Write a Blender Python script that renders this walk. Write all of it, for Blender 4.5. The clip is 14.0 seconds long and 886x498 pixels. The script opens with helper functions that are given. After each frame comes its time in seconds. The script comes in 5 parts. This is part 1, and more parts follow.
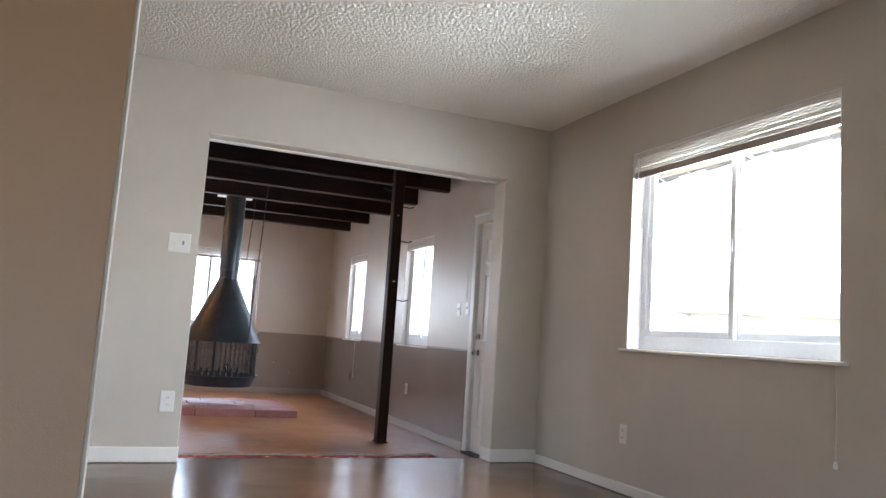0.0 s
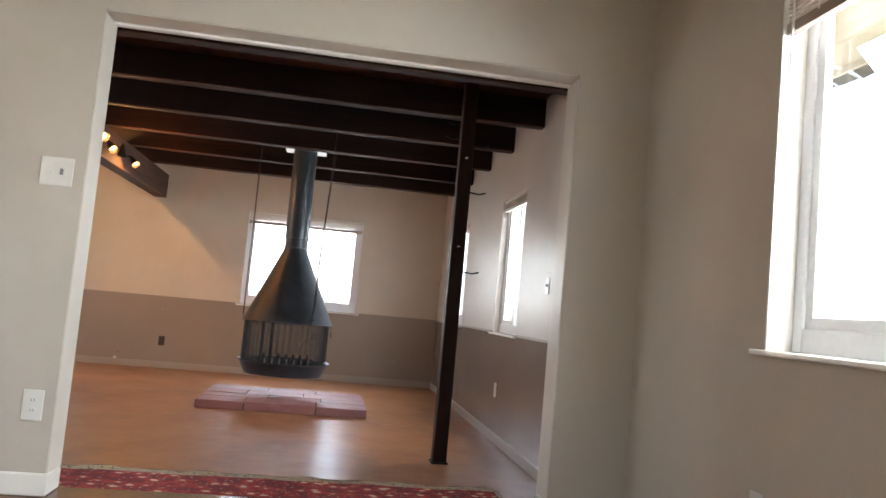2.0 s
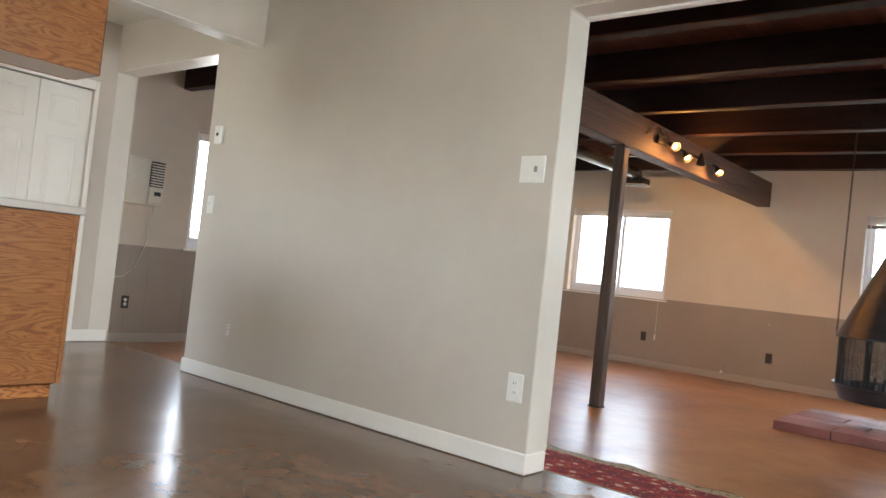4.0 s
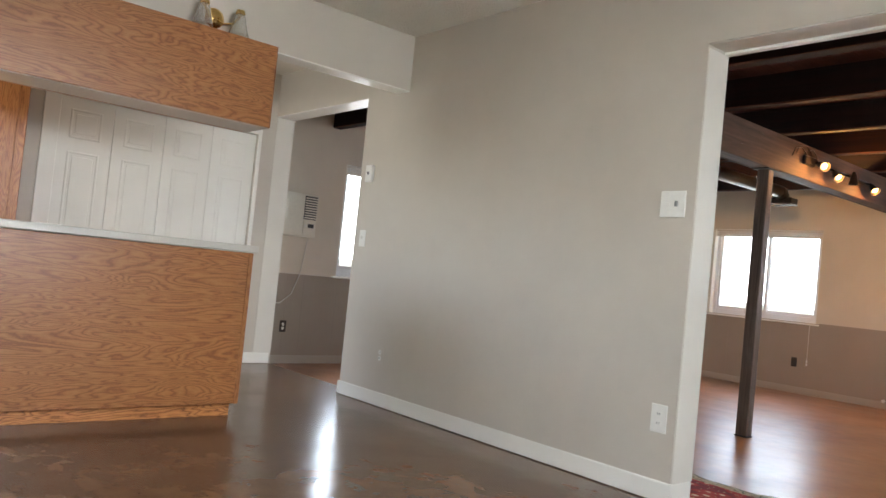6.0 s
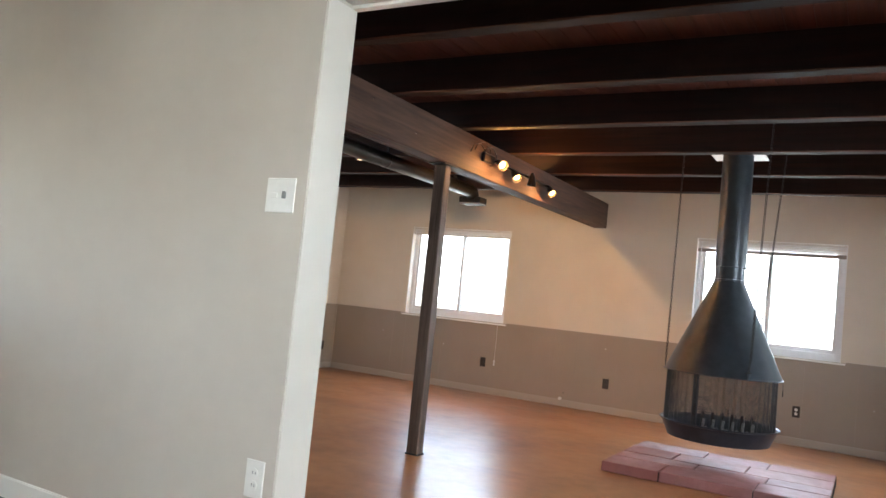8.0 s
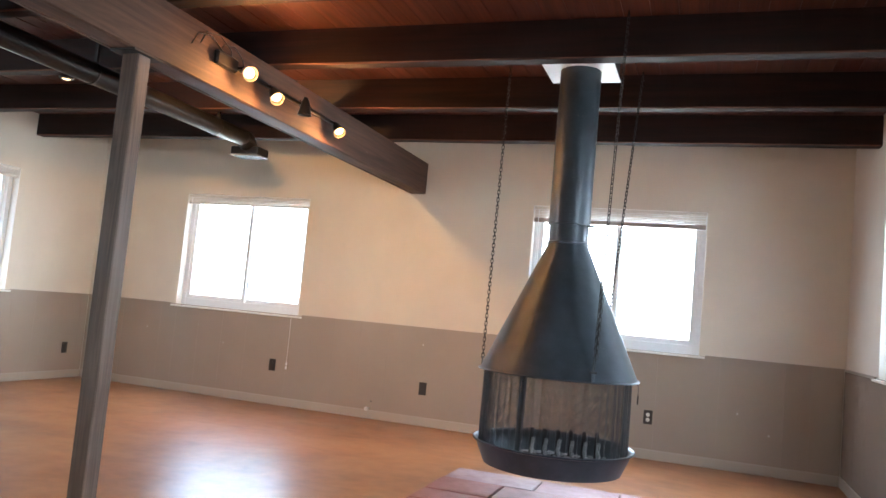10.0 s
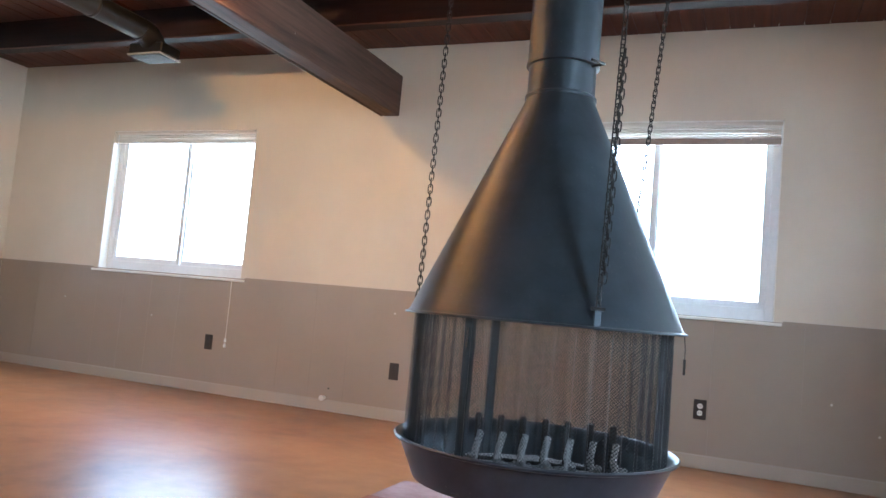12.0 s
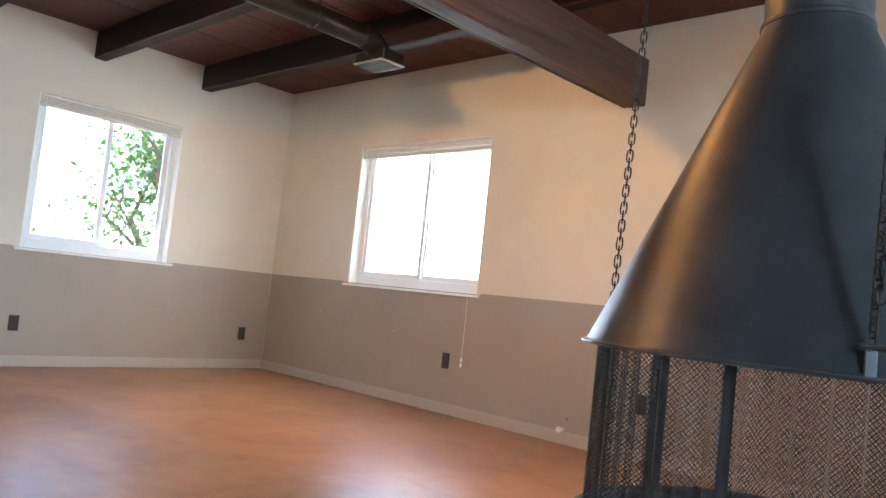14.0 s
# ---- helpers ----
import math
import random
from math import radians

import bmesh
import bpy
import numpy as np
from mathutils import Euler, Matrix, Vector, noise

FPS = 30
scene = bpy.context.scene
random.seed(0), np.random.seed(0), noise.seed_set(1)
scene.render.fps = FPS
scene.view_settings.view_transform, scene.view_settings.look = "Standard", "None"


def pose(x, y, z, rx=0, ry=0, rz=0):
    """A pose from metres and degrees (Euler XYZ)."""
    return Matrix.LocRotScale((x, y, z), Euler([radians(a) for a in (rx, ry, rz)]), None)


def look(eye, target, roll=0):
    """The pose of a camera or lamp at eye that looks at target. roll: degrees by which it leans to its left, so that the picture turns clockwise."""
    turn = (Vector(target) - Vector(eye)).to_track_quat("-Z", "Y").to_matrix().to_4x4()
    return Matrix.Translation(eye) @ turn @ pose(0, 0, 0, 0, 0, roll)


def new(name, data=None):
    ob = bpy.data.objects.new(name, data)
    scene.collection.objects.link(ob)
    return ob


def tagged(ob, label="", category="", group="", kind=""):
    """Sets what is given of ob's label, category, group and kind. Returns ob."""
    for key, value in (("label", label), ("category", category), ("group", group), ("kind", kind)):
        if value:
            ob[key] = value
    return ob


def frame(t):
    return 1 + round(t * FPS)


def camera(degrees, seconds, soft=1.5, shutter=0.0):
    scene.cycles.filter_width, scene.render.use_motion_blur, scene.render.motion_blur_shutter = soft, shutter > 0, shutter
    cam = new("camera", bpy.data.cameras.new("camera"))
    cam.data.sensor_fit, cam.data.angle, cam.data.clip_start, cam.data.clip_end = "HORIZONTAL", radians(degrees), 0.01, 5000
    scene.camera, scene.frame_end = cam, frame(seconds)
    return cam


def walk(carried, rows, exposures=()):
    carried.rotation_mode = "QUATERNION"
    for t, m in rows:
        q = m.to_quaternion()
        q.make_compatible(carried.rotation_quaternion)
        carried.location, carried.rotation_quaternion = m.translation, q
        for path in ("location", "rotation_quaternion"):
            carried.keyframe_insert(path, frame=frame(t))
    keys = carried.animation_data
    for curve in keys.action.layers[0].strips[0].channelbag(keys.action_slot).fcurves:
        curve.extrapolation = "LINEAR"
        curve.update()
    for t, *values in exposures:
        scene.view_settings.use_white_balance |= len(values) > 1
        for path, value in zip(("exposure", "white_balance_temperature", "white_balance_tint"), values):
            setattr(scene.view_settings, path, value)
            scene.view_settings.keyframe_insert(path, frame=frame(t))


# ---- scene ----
cam = camera(60.7, 14.0)
PATH = [
    (0, (0.327, -0.109, 0.881), (1.074, 1.731, 1.114), 3.8),
    (0.5, (0.749, 0.286, 0.911), (1.502, 2.126, 1.128), 4.0),
    (1, (1.109, 0.68, 0.906), (1.804, 2.544, 1.111), 4.4),
    (1.5, (1.482, 1.11, 0.924), (1.988, 3.036, 1.109), 4.8),
    (2, (1.789, 1.534, 0.925), (2.074, 3.507, 1.088), 5.2),
    (2.5, (2.053, 1.913, 0.912), (1.976, 3.908, 1.042), 5.6),
    (3, (2.277, 2.136, 0.895), (1.742, 4.061, 0.996), 6.1),
    (3.5, (2.421, 2.163, 0.88), (1.503, 3.938, 0.961), 6.2),
    (4, (2.506, 2.093, 0.873), (1.227, 3.629, 0.927), 6.1),
    (4.2, (2.507, 2.05, 0.88), (1.128, 3.498, 0.927), 6.1),
    (6.3, (2.614, 1.901, 0.944), (1.085, 3.189, 1.012), 5.7),
    (6.5, (2.616, 1.937, 0.952), (1.106, 3.247, 1.026), 5.7),
    (7, (2.62, 2.148, 0.996), (1.193, 3.547, 1.08), 5.7),
    (7.5, (2.56, 2.498, 1.017), (1.314, 4.059, 1.122), 5.6),
    (8, (2.439, 2.948, 1.076), (1.444, 4.679, 1.197), 5.7),
    (8.5, (2.397, 3.473, 1.107), (1.551, 5.28, 1.241), 5.5),
    (9, (2.29, 3.997, 1.054), (1.543, 5.846, 1.207), 5.6),
    (9.2, (2.254, 4.21, 1.06), (1.546, 6.075, 1.215), 5.5),
    (11.3, (2.051, 6.357, 0.738), (1.414, 8.246, 0.899), 5.1),
    (11.5, (2.033, 6.538, 0.718), (1.375, 8.419, 0.883), 5.1),
    (12, (2.043, 6.993, 0.683), (1.281, 8.836, 0.841), 5.1),
    (12.5, (2.018, 7.359, 0.663), (1.147, 9.153, 0.814), 5.3),
    (13, (1.963, 7.595, 0.691), (0.962, 9.319, 0.841), 5.6),
    (13.5, (1.998, 7.706, 0.686), (0.819, 9.315, 0.829), 5.8),
    (14, (2.0, 7.703, 0.728), (0.613, 9.138, 0.857), 6.0),
]
walk(cam, [(t, look(eye, target, roll)) for t, eye, target, roll in PATH], [(0, 2.87, 5800, 10), (1.5, 2.83, 6250, 10), (3, 2.93, 6500, 8), (4, 2.84, 6400, 8), (6.5, 2.72, 6200, 8), (7.5, 2.95, 5950, 6), (8.5, 3.12, 6050, 5), (9, 3.44, 5950, 4), (11.5, 3.42, 5200, 1), (12.5, 3.42, 5100, -1), (13, 3.42, 5300, 1), (14, 3.38, 5600, 2)])

# ---- light of the place ----
SUN_EL, SUN_AZ = 75.0, 195.0      # a high sun behind the house, so none falls straight in
world = bpy.data.worlds.new("sky_world")
scene.world = world
world.use_nodes = True
wn = world.node_tree.nodes
sky = wn.new("ShaderNodeTexSky")
sky.sky_type = "NISHITA"
sky.sun_disc = False
sky.sun_elevation, sky.sun_rotation = radians(SUN_EL), radians(SUN_AZ)
sky.air_density, sky.dust_density, sky.ozone_density = 1.0, 2.0, 1.0
wn["Background"].inputs["Strength"].default_value = 0.15
world.node_tree.links.new(sky.outputs["Color"], wn["Background"].inputs["Color"])
sun_data = bpy.data.lights.new("sun", "SUN")
sun_data.energy, sun_data.angle, sun_data.color = 4.0, radians(0.5), (1.0, 0.95, 0.88)
sun = new("sun", sun_data)
_e, _a = radians(SUN_EL), radians(SUN_AZ)
sun.matrix_world = look((math.sin(_a) * math.cos(_e) * 30, math.cos(_a) * math.cos(_e) * 30, math.sin(_e) * 30), (0, 0, 0))


# ---- materials ----
class Nodes:
    """A small helper to wire node materials."""

    def __init__(self, name):
        self.mat = bpy.data.materials.new(name)
        self.mat.use_nodes = True
        self.t = self.mat.node_tree
        self.b = self.t.nodes["Principled BSDF"]
        self.out = self.t.nodes["Material Output"]

    def add(self, kind, **props):
        n = self.t.nodes.new(kind)
        for k, v in props.items():
            setattr(n, k, v)
        return n

    def link(self, a, b):
        self.t.links.new(a, b)

    def coords(self, scale=(1, 1, 1), space="Object", loc=(0, 0, 0), rot=(0, 0, 0)):
        c, m = self.add("ShaderNodeTexCoord"), self.add("ShaderNodeMapping")
        m.inputs["Scale"].default_value, m.inputs["Location"].default_value = scale, loc
        m.inputs["Rotation"].default_value = [radians(a) for a in rot]
        self.link(c.outputs[space], m.inputs["Vector"])
        return m.outputs["Vector"]

    def world_coords(self, scale=(1, 1, 1)):
        c, m = self.add("ShaderNodeNewGeometry"), self.add("ShaderNodeMapping")
        m.inputs["Scale"].default_value = scale
        self.link(c.outputs["Position"], m.inputs["Vector"])
        return m.outputs["Vector"]

    def noise(self, vec, scale, detail=4, rough=0.55, distort=0.0):
        n = self.add("ShaderNodeTexNoise")
        n.inputs["Scale"].default_value, n.inputs["Detail"].default_value = scale, detail
        n.inputs["Roughness"].default_value, n.inputs["Distortion"].default_value = rough, distort
        self.link(vec, n.inputs["Vector"])
        return n.outputs["Fac"]

    def ramp(self, fac, stops):
        n = self.add("ShaderNodeValToRGB")
        e = n.color_ramp.elements
        while len(e) < len(stops):
            e.new(0.5)
        for el, (p, c) in zip(e, stops):
            el.position, el.color = p, (*c, 1) if len(c) == 3 else c
        self.link(fac, n.inputs["Fac"])
        return n.outputs["Color"]

    def math(self, op, a, b=None, c=None):
        n = self.add("ShaderNodeMath", operation=op)
        for i, v in enumerate((a, b, c)):
            if v is None:
                continue
            if isinstance(v, (int, float)):
                n.inputs[i].default_value = v
            else:
                self.link(v, n.inputs[i])
        return n.outputs[0]

    def mix(self, fac, a, b, mode="MIX"):
        n = self.add("ShaderNodeMix", data_type="RGBA", blend_type=mode)
        for key, v in ((0, fac), (6, a), (7, b)):
            if isinstance(v, (int, float)):
                n.inputs[key].default_value = v
            elif isinstance(v, tuple):
                n.inputs[key].default_value = (*v, 1)
            else:
                self.link(v, n.inputs[key])
        return n.outputs[2]

    def bump(self, height, strength=0.2, dist=0.002):
        n = self.add("ShaderNodeBump")
        n.inputs["Strength"].default_value, n.inputs["Distance"].default_value = strength, dist
        self.link(height, n.inputs["Height"])
        self.link(n.outputs["Normal"], self.b.inputs["Normal"])

    def set(self, **kw):
        for k, v in kw.items():
            s = self.b.inputs[k.replace("_", " ")]
            if isinstance(v, (int, float)):
                s.default_value = v
            elif isinstance(v, tuple):
                s.default_value = (*v, 1) if len(v) == 3 else v
            else:
                self.link(v, s)
        return self


def shade(c, k):
    return tuple(min(1.0, v * k) for v in c)


def paint(name, colour, rough=0.55, bump=0.25, blotch=0.05, grain=260.0, drip=False):
    m = Nodes(name)
    w = m.world_coords()
    big = m.noise(w, 1.3, 5, 0.6)
    col = m.ramp(big, [(0.3, shade(colour, 1 - blotch)), (0.7, shade(colour, 1 + blotch))])
    scuff = m.noise(m.world_coords((3, 3, 0.7)), 3.0, 6, 0.7)
    col = m.mix(m.ramp(scuff, [(0.55, (0, 0, 0)), (0.85, (0.2, 0.2, 0.2))]), col, shade(colour, 0.84))
    m.set(Base_Color=col, Roughness=m.math("MULTIPLY_ADD", m.noise(w, 9, 3), 0.18, rough - 0.09))
    tex = m.math("ADD", m.noise(w, grain, 2), m.math("MULTIPLY", m.noise(w, 28, 3), 2.0))
    if drip:
        tex = m.math("ADD", tex, m.math("MULTIPLY", m.noise(m.world_coords((26, 26, 0.6)), 1.0, 4), 1.8))
    m.bump(tex, bump, 0.0015)
    return m.mat


def plain(name, colour, rough=0.5, metal=0.0, vary=0.06, bump=0.05, scale=40.0):
    m = Nodes(name)
    o = m.coords()
    n = m.noise(o, scale, 4)
    m.set(Base_Color=m.ramp(n, [(0.3, shade(colour, 1 - vary)), (0.7, shade(colour, 1 + vary))]), Metallic=metal,
          Roughness=m.math("MULTIPLY_ADD", m.noise(o, scale * 0.4, 4), 0.06, max(0.02, rough - 0.02)))
    m.bump(m.noise(o, scale * 5, 3), bump, 0.001)
    return m.mat


def stained_concrete(name, dark, mid, light, gloss, wave):
    m = Nodes(name)
    w = m.world_coords()
    a = m.noise(w, 0.9, 7, 0.62, 0.5)
    b = m.noise(w, 8.0, 5, 0.6)
    fac = m.math("ADD", m.math("MULTIPLY", a, 0.7), m.math("MULTIPLY", b, 0.3))
    col = m.ramp(fac, [(0.34, dark), (0.5, mid), (0.66, light)])
    spots = m.noise(m.world_coords((1.0, 2.2, 1.0)), 2.2, 5, 0.6)
    col = m.mix(m.ramp(spots, [(0.56, (0, 0, 0)), (0.80, (0.4, 0.4, 0.4))]), col, shade(dark, 0.55))
    m.set(Base_Color=col, Specular_IOR_Level=0.5,
          Roughness=m.ramp(m.noise(w, 2.4, 4, 0.55), [(0.3, (gloss[0],) * 3), (0.75, (gloss[1],) * 3)]))
    relief = m.math("ADD", m.noise(w, 3.5, 2, 0.5), m.math("MULTIPLY", m.noise(m.world_coords((1.0, 1.6, 1.0)), 15, 2), 0.2))
    if wave:
        m.bump(relief, wave, 0.006)
    return m.mat


def timber(name, dark, light, axis=0, rough=0.55, scale=1.0, per_island=False):
    m = Nodes(name)
    s = [16.0 * scale] * 3
    s[axis] = 0.9 * scale
    w = m.world_coords(tuple(s))
    g = m.noise(w, 1.0, 7, 0.65, 0.8)
    s2 = [90.0] * 3
    s2[axis] = 3.0
    fine = m.noise(m.world_coords(tuple(s2)), 1.0, 4, 0.6)
    col = m.ramp(m.math("ADD", m.math("MULTIPLY", g, 0.7), m.math("MULTIPLY", fine, 0.3)), [(0.36, dark), (0.64, light)])
    if per_island:
        r = m.add("ShaderNodeNewGeometry").outputs["Random Per Island"]
    else:
        r = m.add("ShaderNodeObjectInfo").outputs["Random"]
    col = m.mix(1.0, col, m.ramp(r, [(0.0, (0.72, 0.7, 0.7)), (1.0, (1.0, 1.0, 1.0))]), "MULTIPLY")
    m.set(Base_Color=col, Specular_IOR_Level=0.28, Roughness=m.math("MULTIPLY_ADD", fine, 0.25, rough - 0.12))
    m.bump(m.math("ADD", g, fine), 0.35, 0.002)
    return m.mat


def oak(name, axis=1, pale=0.8):
    """Rotary-cut oak plywood: long flame figure with dark pores."""
    m = Nodes(name)
    s = [7.5] * 3
    s[axis] = 1.0
    w = m.world_coords(tuple(s))
    n = m.noise(w, 1.0, 3, 0.5, 0.5)
    n = m.math("ADD", n, m.math("MULTIPLY", m.noise(m.world_coords((40, 40, 40)), 1.0, 3), 0.02))
    rings = m.math("FRACT", m.math("MULTIPLY", n, 27.0))
    tri = m.math("ABSOLUTE", m.math("SUBTRACT", rings, 0.5))
    col = m.ramp(tri, [(0.0, tuple(0.62 * c for c in (0.33, 0.115, 0.030))), (0.2, tuple(pale * c for c in (0.40, 0.150, 0.042))), (0.5, tuple(pale * c for c in (0.47, 0.195, 0.060)))])
    s2 = [220.0] * 3
    s2[axis] = 7.0
    pores = m.noise(m.world_coords(tuple(s2)), 1.0, 3, 0.6)
    col = m.mix(m.ramp(pores, [(0.52, (0, 0, 0)), (0.66, (0.5, 0.5, 0.5))]), col, (0.17, 0.06, 0.02))
    m.set(Base_Color=col, Roughness=0.38)
    m.bump(m.math("ADD", pores, m.math("MULTIPLY", tri, 0.5)), 0.15, 0.001)
    return m.mat


M_GREIGE = paint("greige wall paint", (0.53, 0.475, 0.405), 0.5)
# warm lamplight on the entry wall is put into this tan colour
M_WARM_TINT = paint("wall paint tinted for warm light", (0.49, 0.32, 0.21), 0.5)
M_CREAM = paint("cream wall paint", (0.65, 0.58, 0.475), 0.5)
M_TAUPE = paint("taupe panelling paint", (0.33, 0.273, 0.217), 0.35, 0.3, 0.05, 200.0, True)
# darker taupe copy: puts the dark floor's reflection into the colour
M_TAUPE_DIMMED = paint("glossy taupe paint darkened for floor reflection", (0.245, 0.197, 0.163), 0.18, 0.45, 0.05, 120.0, True)
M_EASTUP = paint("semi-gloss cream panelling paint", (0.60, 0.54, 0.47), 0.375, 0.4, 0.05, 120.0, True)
M_TRIM = paint("white trim paint", (0.80, 0.775, 0.715), 0.35, 0.12, 0.03)
# lighter copy of the wall greige: window light painted onto the jambs
M_JAMB_LIT = paint("greige jamb paint lightened for window light", (0.66, 0.62, 0.55), 0.4, 0.15, 0.03)
# paler than the panelling: the baseboard's whitish top highlight is in the paint
M_BASE = paint("taupe baseboard paint lightened for its highlight", (0.42, 0.36, 0.30), 0.35, 0.12, 0.04)
M_VINYL = plain("white vinyl", (0.8, 0.81, 0.82), 0.3, 0, 0.03, 0.02)
M_PLATE = plain("white plastic plate", (0.74, 0.72, 0.67), 0.3, 0, 0.03, 0.02)
M_DARKPLATE = plain("dark brown plate", (0.03, 0.022, 0.018), 0.35, 0, 0.1, 0.02)
M_SLOT = plain("black slot", (0.012, 0.012, 0.012), 0.6)
M_GREYPLASTIC = plain("grey plastic", (0.2, 0.2, 0.19), 0.4)
M_SLAT = plain("cream blind slat", (0.68, 0.63, 0.56), 0.4, 0, 0.05, 0.02)
# the blind's backlit shade, painted brown onto its lowest rail
M_RAIL_BACKLIT = plain("bottom rail browned for backlit shade", (0.34, 0.27, 0.23), 0.4, 0, 0.05, 0.02)
M_FLOOR1 = stained_concrete("umber stained concrete", (0.085, 0.046, 0.027), (0.155, 0.086, 0.050), (0.215, 0.125, 0.075), (0.15, 0.262), 0.35)
M_FLOOR2 = stained_concrete("orange stained concrete", (0.24, 0.098, 0.039), (0.37, 0.158, 0.064), (0.46, 0.21, 0.092), (0.282, 0.36), 0.08)
M_BEAM = timber("dark stained beam", (0.0075, 0.0023, 0.0016), (0.028, 0.0082, 0.0055), 0, 0.66)
M_ARRIS_LIT = timber("worn beam arris catching light", (0.02, 0.008, 0.005), (0.21, 0.10, 0.062), 0, 0.62)
M_GIRDER = timber("weathered brown girder", (0.05, 0.026, 0.017), (0.145, 0.079, 0.052), 1, 0.64)
M_PLANK = timber("red-brown ceiling plank", (0.05, 0.0145, 0.009), (0.13, 0.040, 0.022), 1, 0.55, 1.0, True)
M_POST = timber("dark brown post", (0.014, 0.005, 0.0035), (0.036, 0.013, 0.008), 2, 0.62)
M_POSTGREY = timber("grey-brown worn post", (0.075, 0.052, 0.04), (0.21, 0.155, 0.12), 2, 0.5)
M_OAK = oak("oak plywood", 1)
M_OAKV = oak("oak upright", 2)
M_OAKPALE = oak("pale oak board", 1, 1.15)
M_LAM = plain("grey laminate", (0.52, 0.49, 0.44), 0.35, 0, 0.05, 0.02, 120)
M_LAMTAN = plain("beige laminate", (0.46, 0.36, 0.28), 0.4, 0, 0.05, 0.02, 120)
M_BRASS = plain("polished brass", (0.78, 0.55, 0.22), 0.2, 1.0, 0.05, 0.02)
M_STEEL = plain("bright steel", (0.6, 0.58, 0.55), 0.2, 1.0, 0.06, 0.02)
M_CHAIN = plain("dark steel chain", (0.03, 0.028, 0.026), 0.42, 0.7, 0.15, 0.05)
M_DUCT = plain("black painted duct", (0.016, 0.015, 0.015), 0.3, 0.3, 0.2, 0.05, 14)
M_WHITEMETAL = plain("white painted metal", (0.7, 0.7, 0.68), 0.4, 0, 0.04, 0.03)
M_REGISTER = plain("greyed register metal", (0.32, 0.31, 0.30), 0.45, 0.2, 0.06, 0.03)
M_ACBODY = plain("ivory plastic", (0.74, 0.70, 0.60), 0.4, 0, 0.04, 0.03)
M_CORD = plain("white cord", (0.66, 0.62, 0.55), 0.5)
M_SOOT = plain("sooty iron", (0.035, 0.033, 0.032), 0.6, 0.5, 0.3, 0.2, 30)
M_ASH = plain("ash-dusted iron", (0.22, 0.22, 0.22), 0.7, 0.1, 0.3, 0.3, 60)
M_ASHBED = plain("wood ash", (0.24, 0.24, 0.245), 0.9, 0, 0.25, 0.5, 45)
M_ROOF = plain("grey shingle", (0.16, 0.15, 0.14), 0.8, 0, 0.2, 0.3, 12)
# pale shingle copy: the garage roof's sunlit glare put into its colour
M_SUN_GLARE = plain("shingle lightened for sun glare", (0.45, 0.43, 0.40), 0.9, 0, 0.15, 0.3, 12)
M_SIDING = paint("white siding", (0.72, 0.71, 0.68), 0.6)
M_EAVE = paint("weathered pale eave paint", (0.62, 0.57, 0.49), 0.7)
M_BARK = plain("bark", (0.13, 0.09, 0.06), 0.85, 0, 0.35, 0.6, 18)


def stove_paint():
    m = Nodes("satin black stove paint with blue window sheen")
    o = m.coords()
    n = m.noise(o, 5.0, 6, 0.65)
    # blue-grey base: the windows' bluish sheen on the black is put in the colour
    col = m.ramp(n, [(0.3, (0.034, 0.043, 0.052)), (0.7, (0.064, 0.077, 0.091))])
    dust = m.noise(o, 130, 2, 0.5)
    col = m.mix(m.ramp(dust, [(0.72, (0, 0, 0)), (0.76, (0.35, 0.35, 0.35))]), col, (0.3, 0.27, 0.23))
    m.set(Base_Color=col, Metallic=0.4, Roughness=m.ramp(n, [(0.3, (0.29,) * 3), (0.7, (0.42,) * 3)]))
    m.bump(m.math("ADD", m.noise(o, 3.5, 3), m.math("MULTIPLY", m.noise(o, 180, 2), 0.05)), 0.15, 0.006)
    return m.mat


def wire_mesh():
    """Woven spark screen: thin dark wires on a diagonal net, holes clear."""
    m = Nodes("woven wire screen")
    uv = m.add("ShaderNodeTexCoord").outputs["UV"]
    sp = m.add("ShaderNodeSeparateXYZ")
    m.link(uv, sp.inputs[0])
    k = math.pi / 0.0110
    a = m.math("ABSOLUTE", m.math("SINE", m.math("MULTIPLY", m.math("ADD", sp.outputs[0], sp.outputs[1]), k)))
    b = m.math("ABSOLUTE", m.math("SINE", m.math("MULTIPLY", m.math("SUBTRACT", sp.outputs[0], sp.outputs[1]), k)))
    wire = m.math("LESS_THAN", m.math("MINIMUM", a, b), 0.33)
    m.set(Base_Color=(0.05, 0.052, 0.056), Metallic=0.5, Roughness=0.4)
    tr, mx = m.add("ShaderNodeBsdfTransparent"), m.add("ShaderNodeMixShader")
    m.link(wire, mx.inputs[0])
    m.link(tr.outputs[0], mx.inputs[1])
    m.link(m.b.outputs[0], mx.inputs[2])
    m.link(mx.outputs[0], m.out.inputs["Surface"])
    return m.mat


def popcorn():
    m = Nodes("sprayed ceiling texture")
    w = m.world_coords()
    v = m.add("ShaderNodeTexVoronoi")
    v.inputs["Scale"].default_value = 60
    m.link(w, v.inputs["Vector"])
    n = m.noise(w, 42, 5, 0.75)
    h = m.math("SUBTRACT", m.math("MULTIPLY", n, 1.3), v.outputs["Distance"])
    m.set(Base_Color=m.ramp(m.noise(w, 1.2, 5), [(0.3, (0.76, 0.72, 0.63)), (0.7, (0.81, 0.77, 0.68))]), Roughness=0.85)
    m.bump(h, 0.5, 0.018)
    return m.mat


def glass():
    m = Nodes("window glass")
    m.set(Base_Color=(1, 1, 1), Roughness=0.0, IOR=1.45, Transmission_Weight=1.0)
    return m.mat


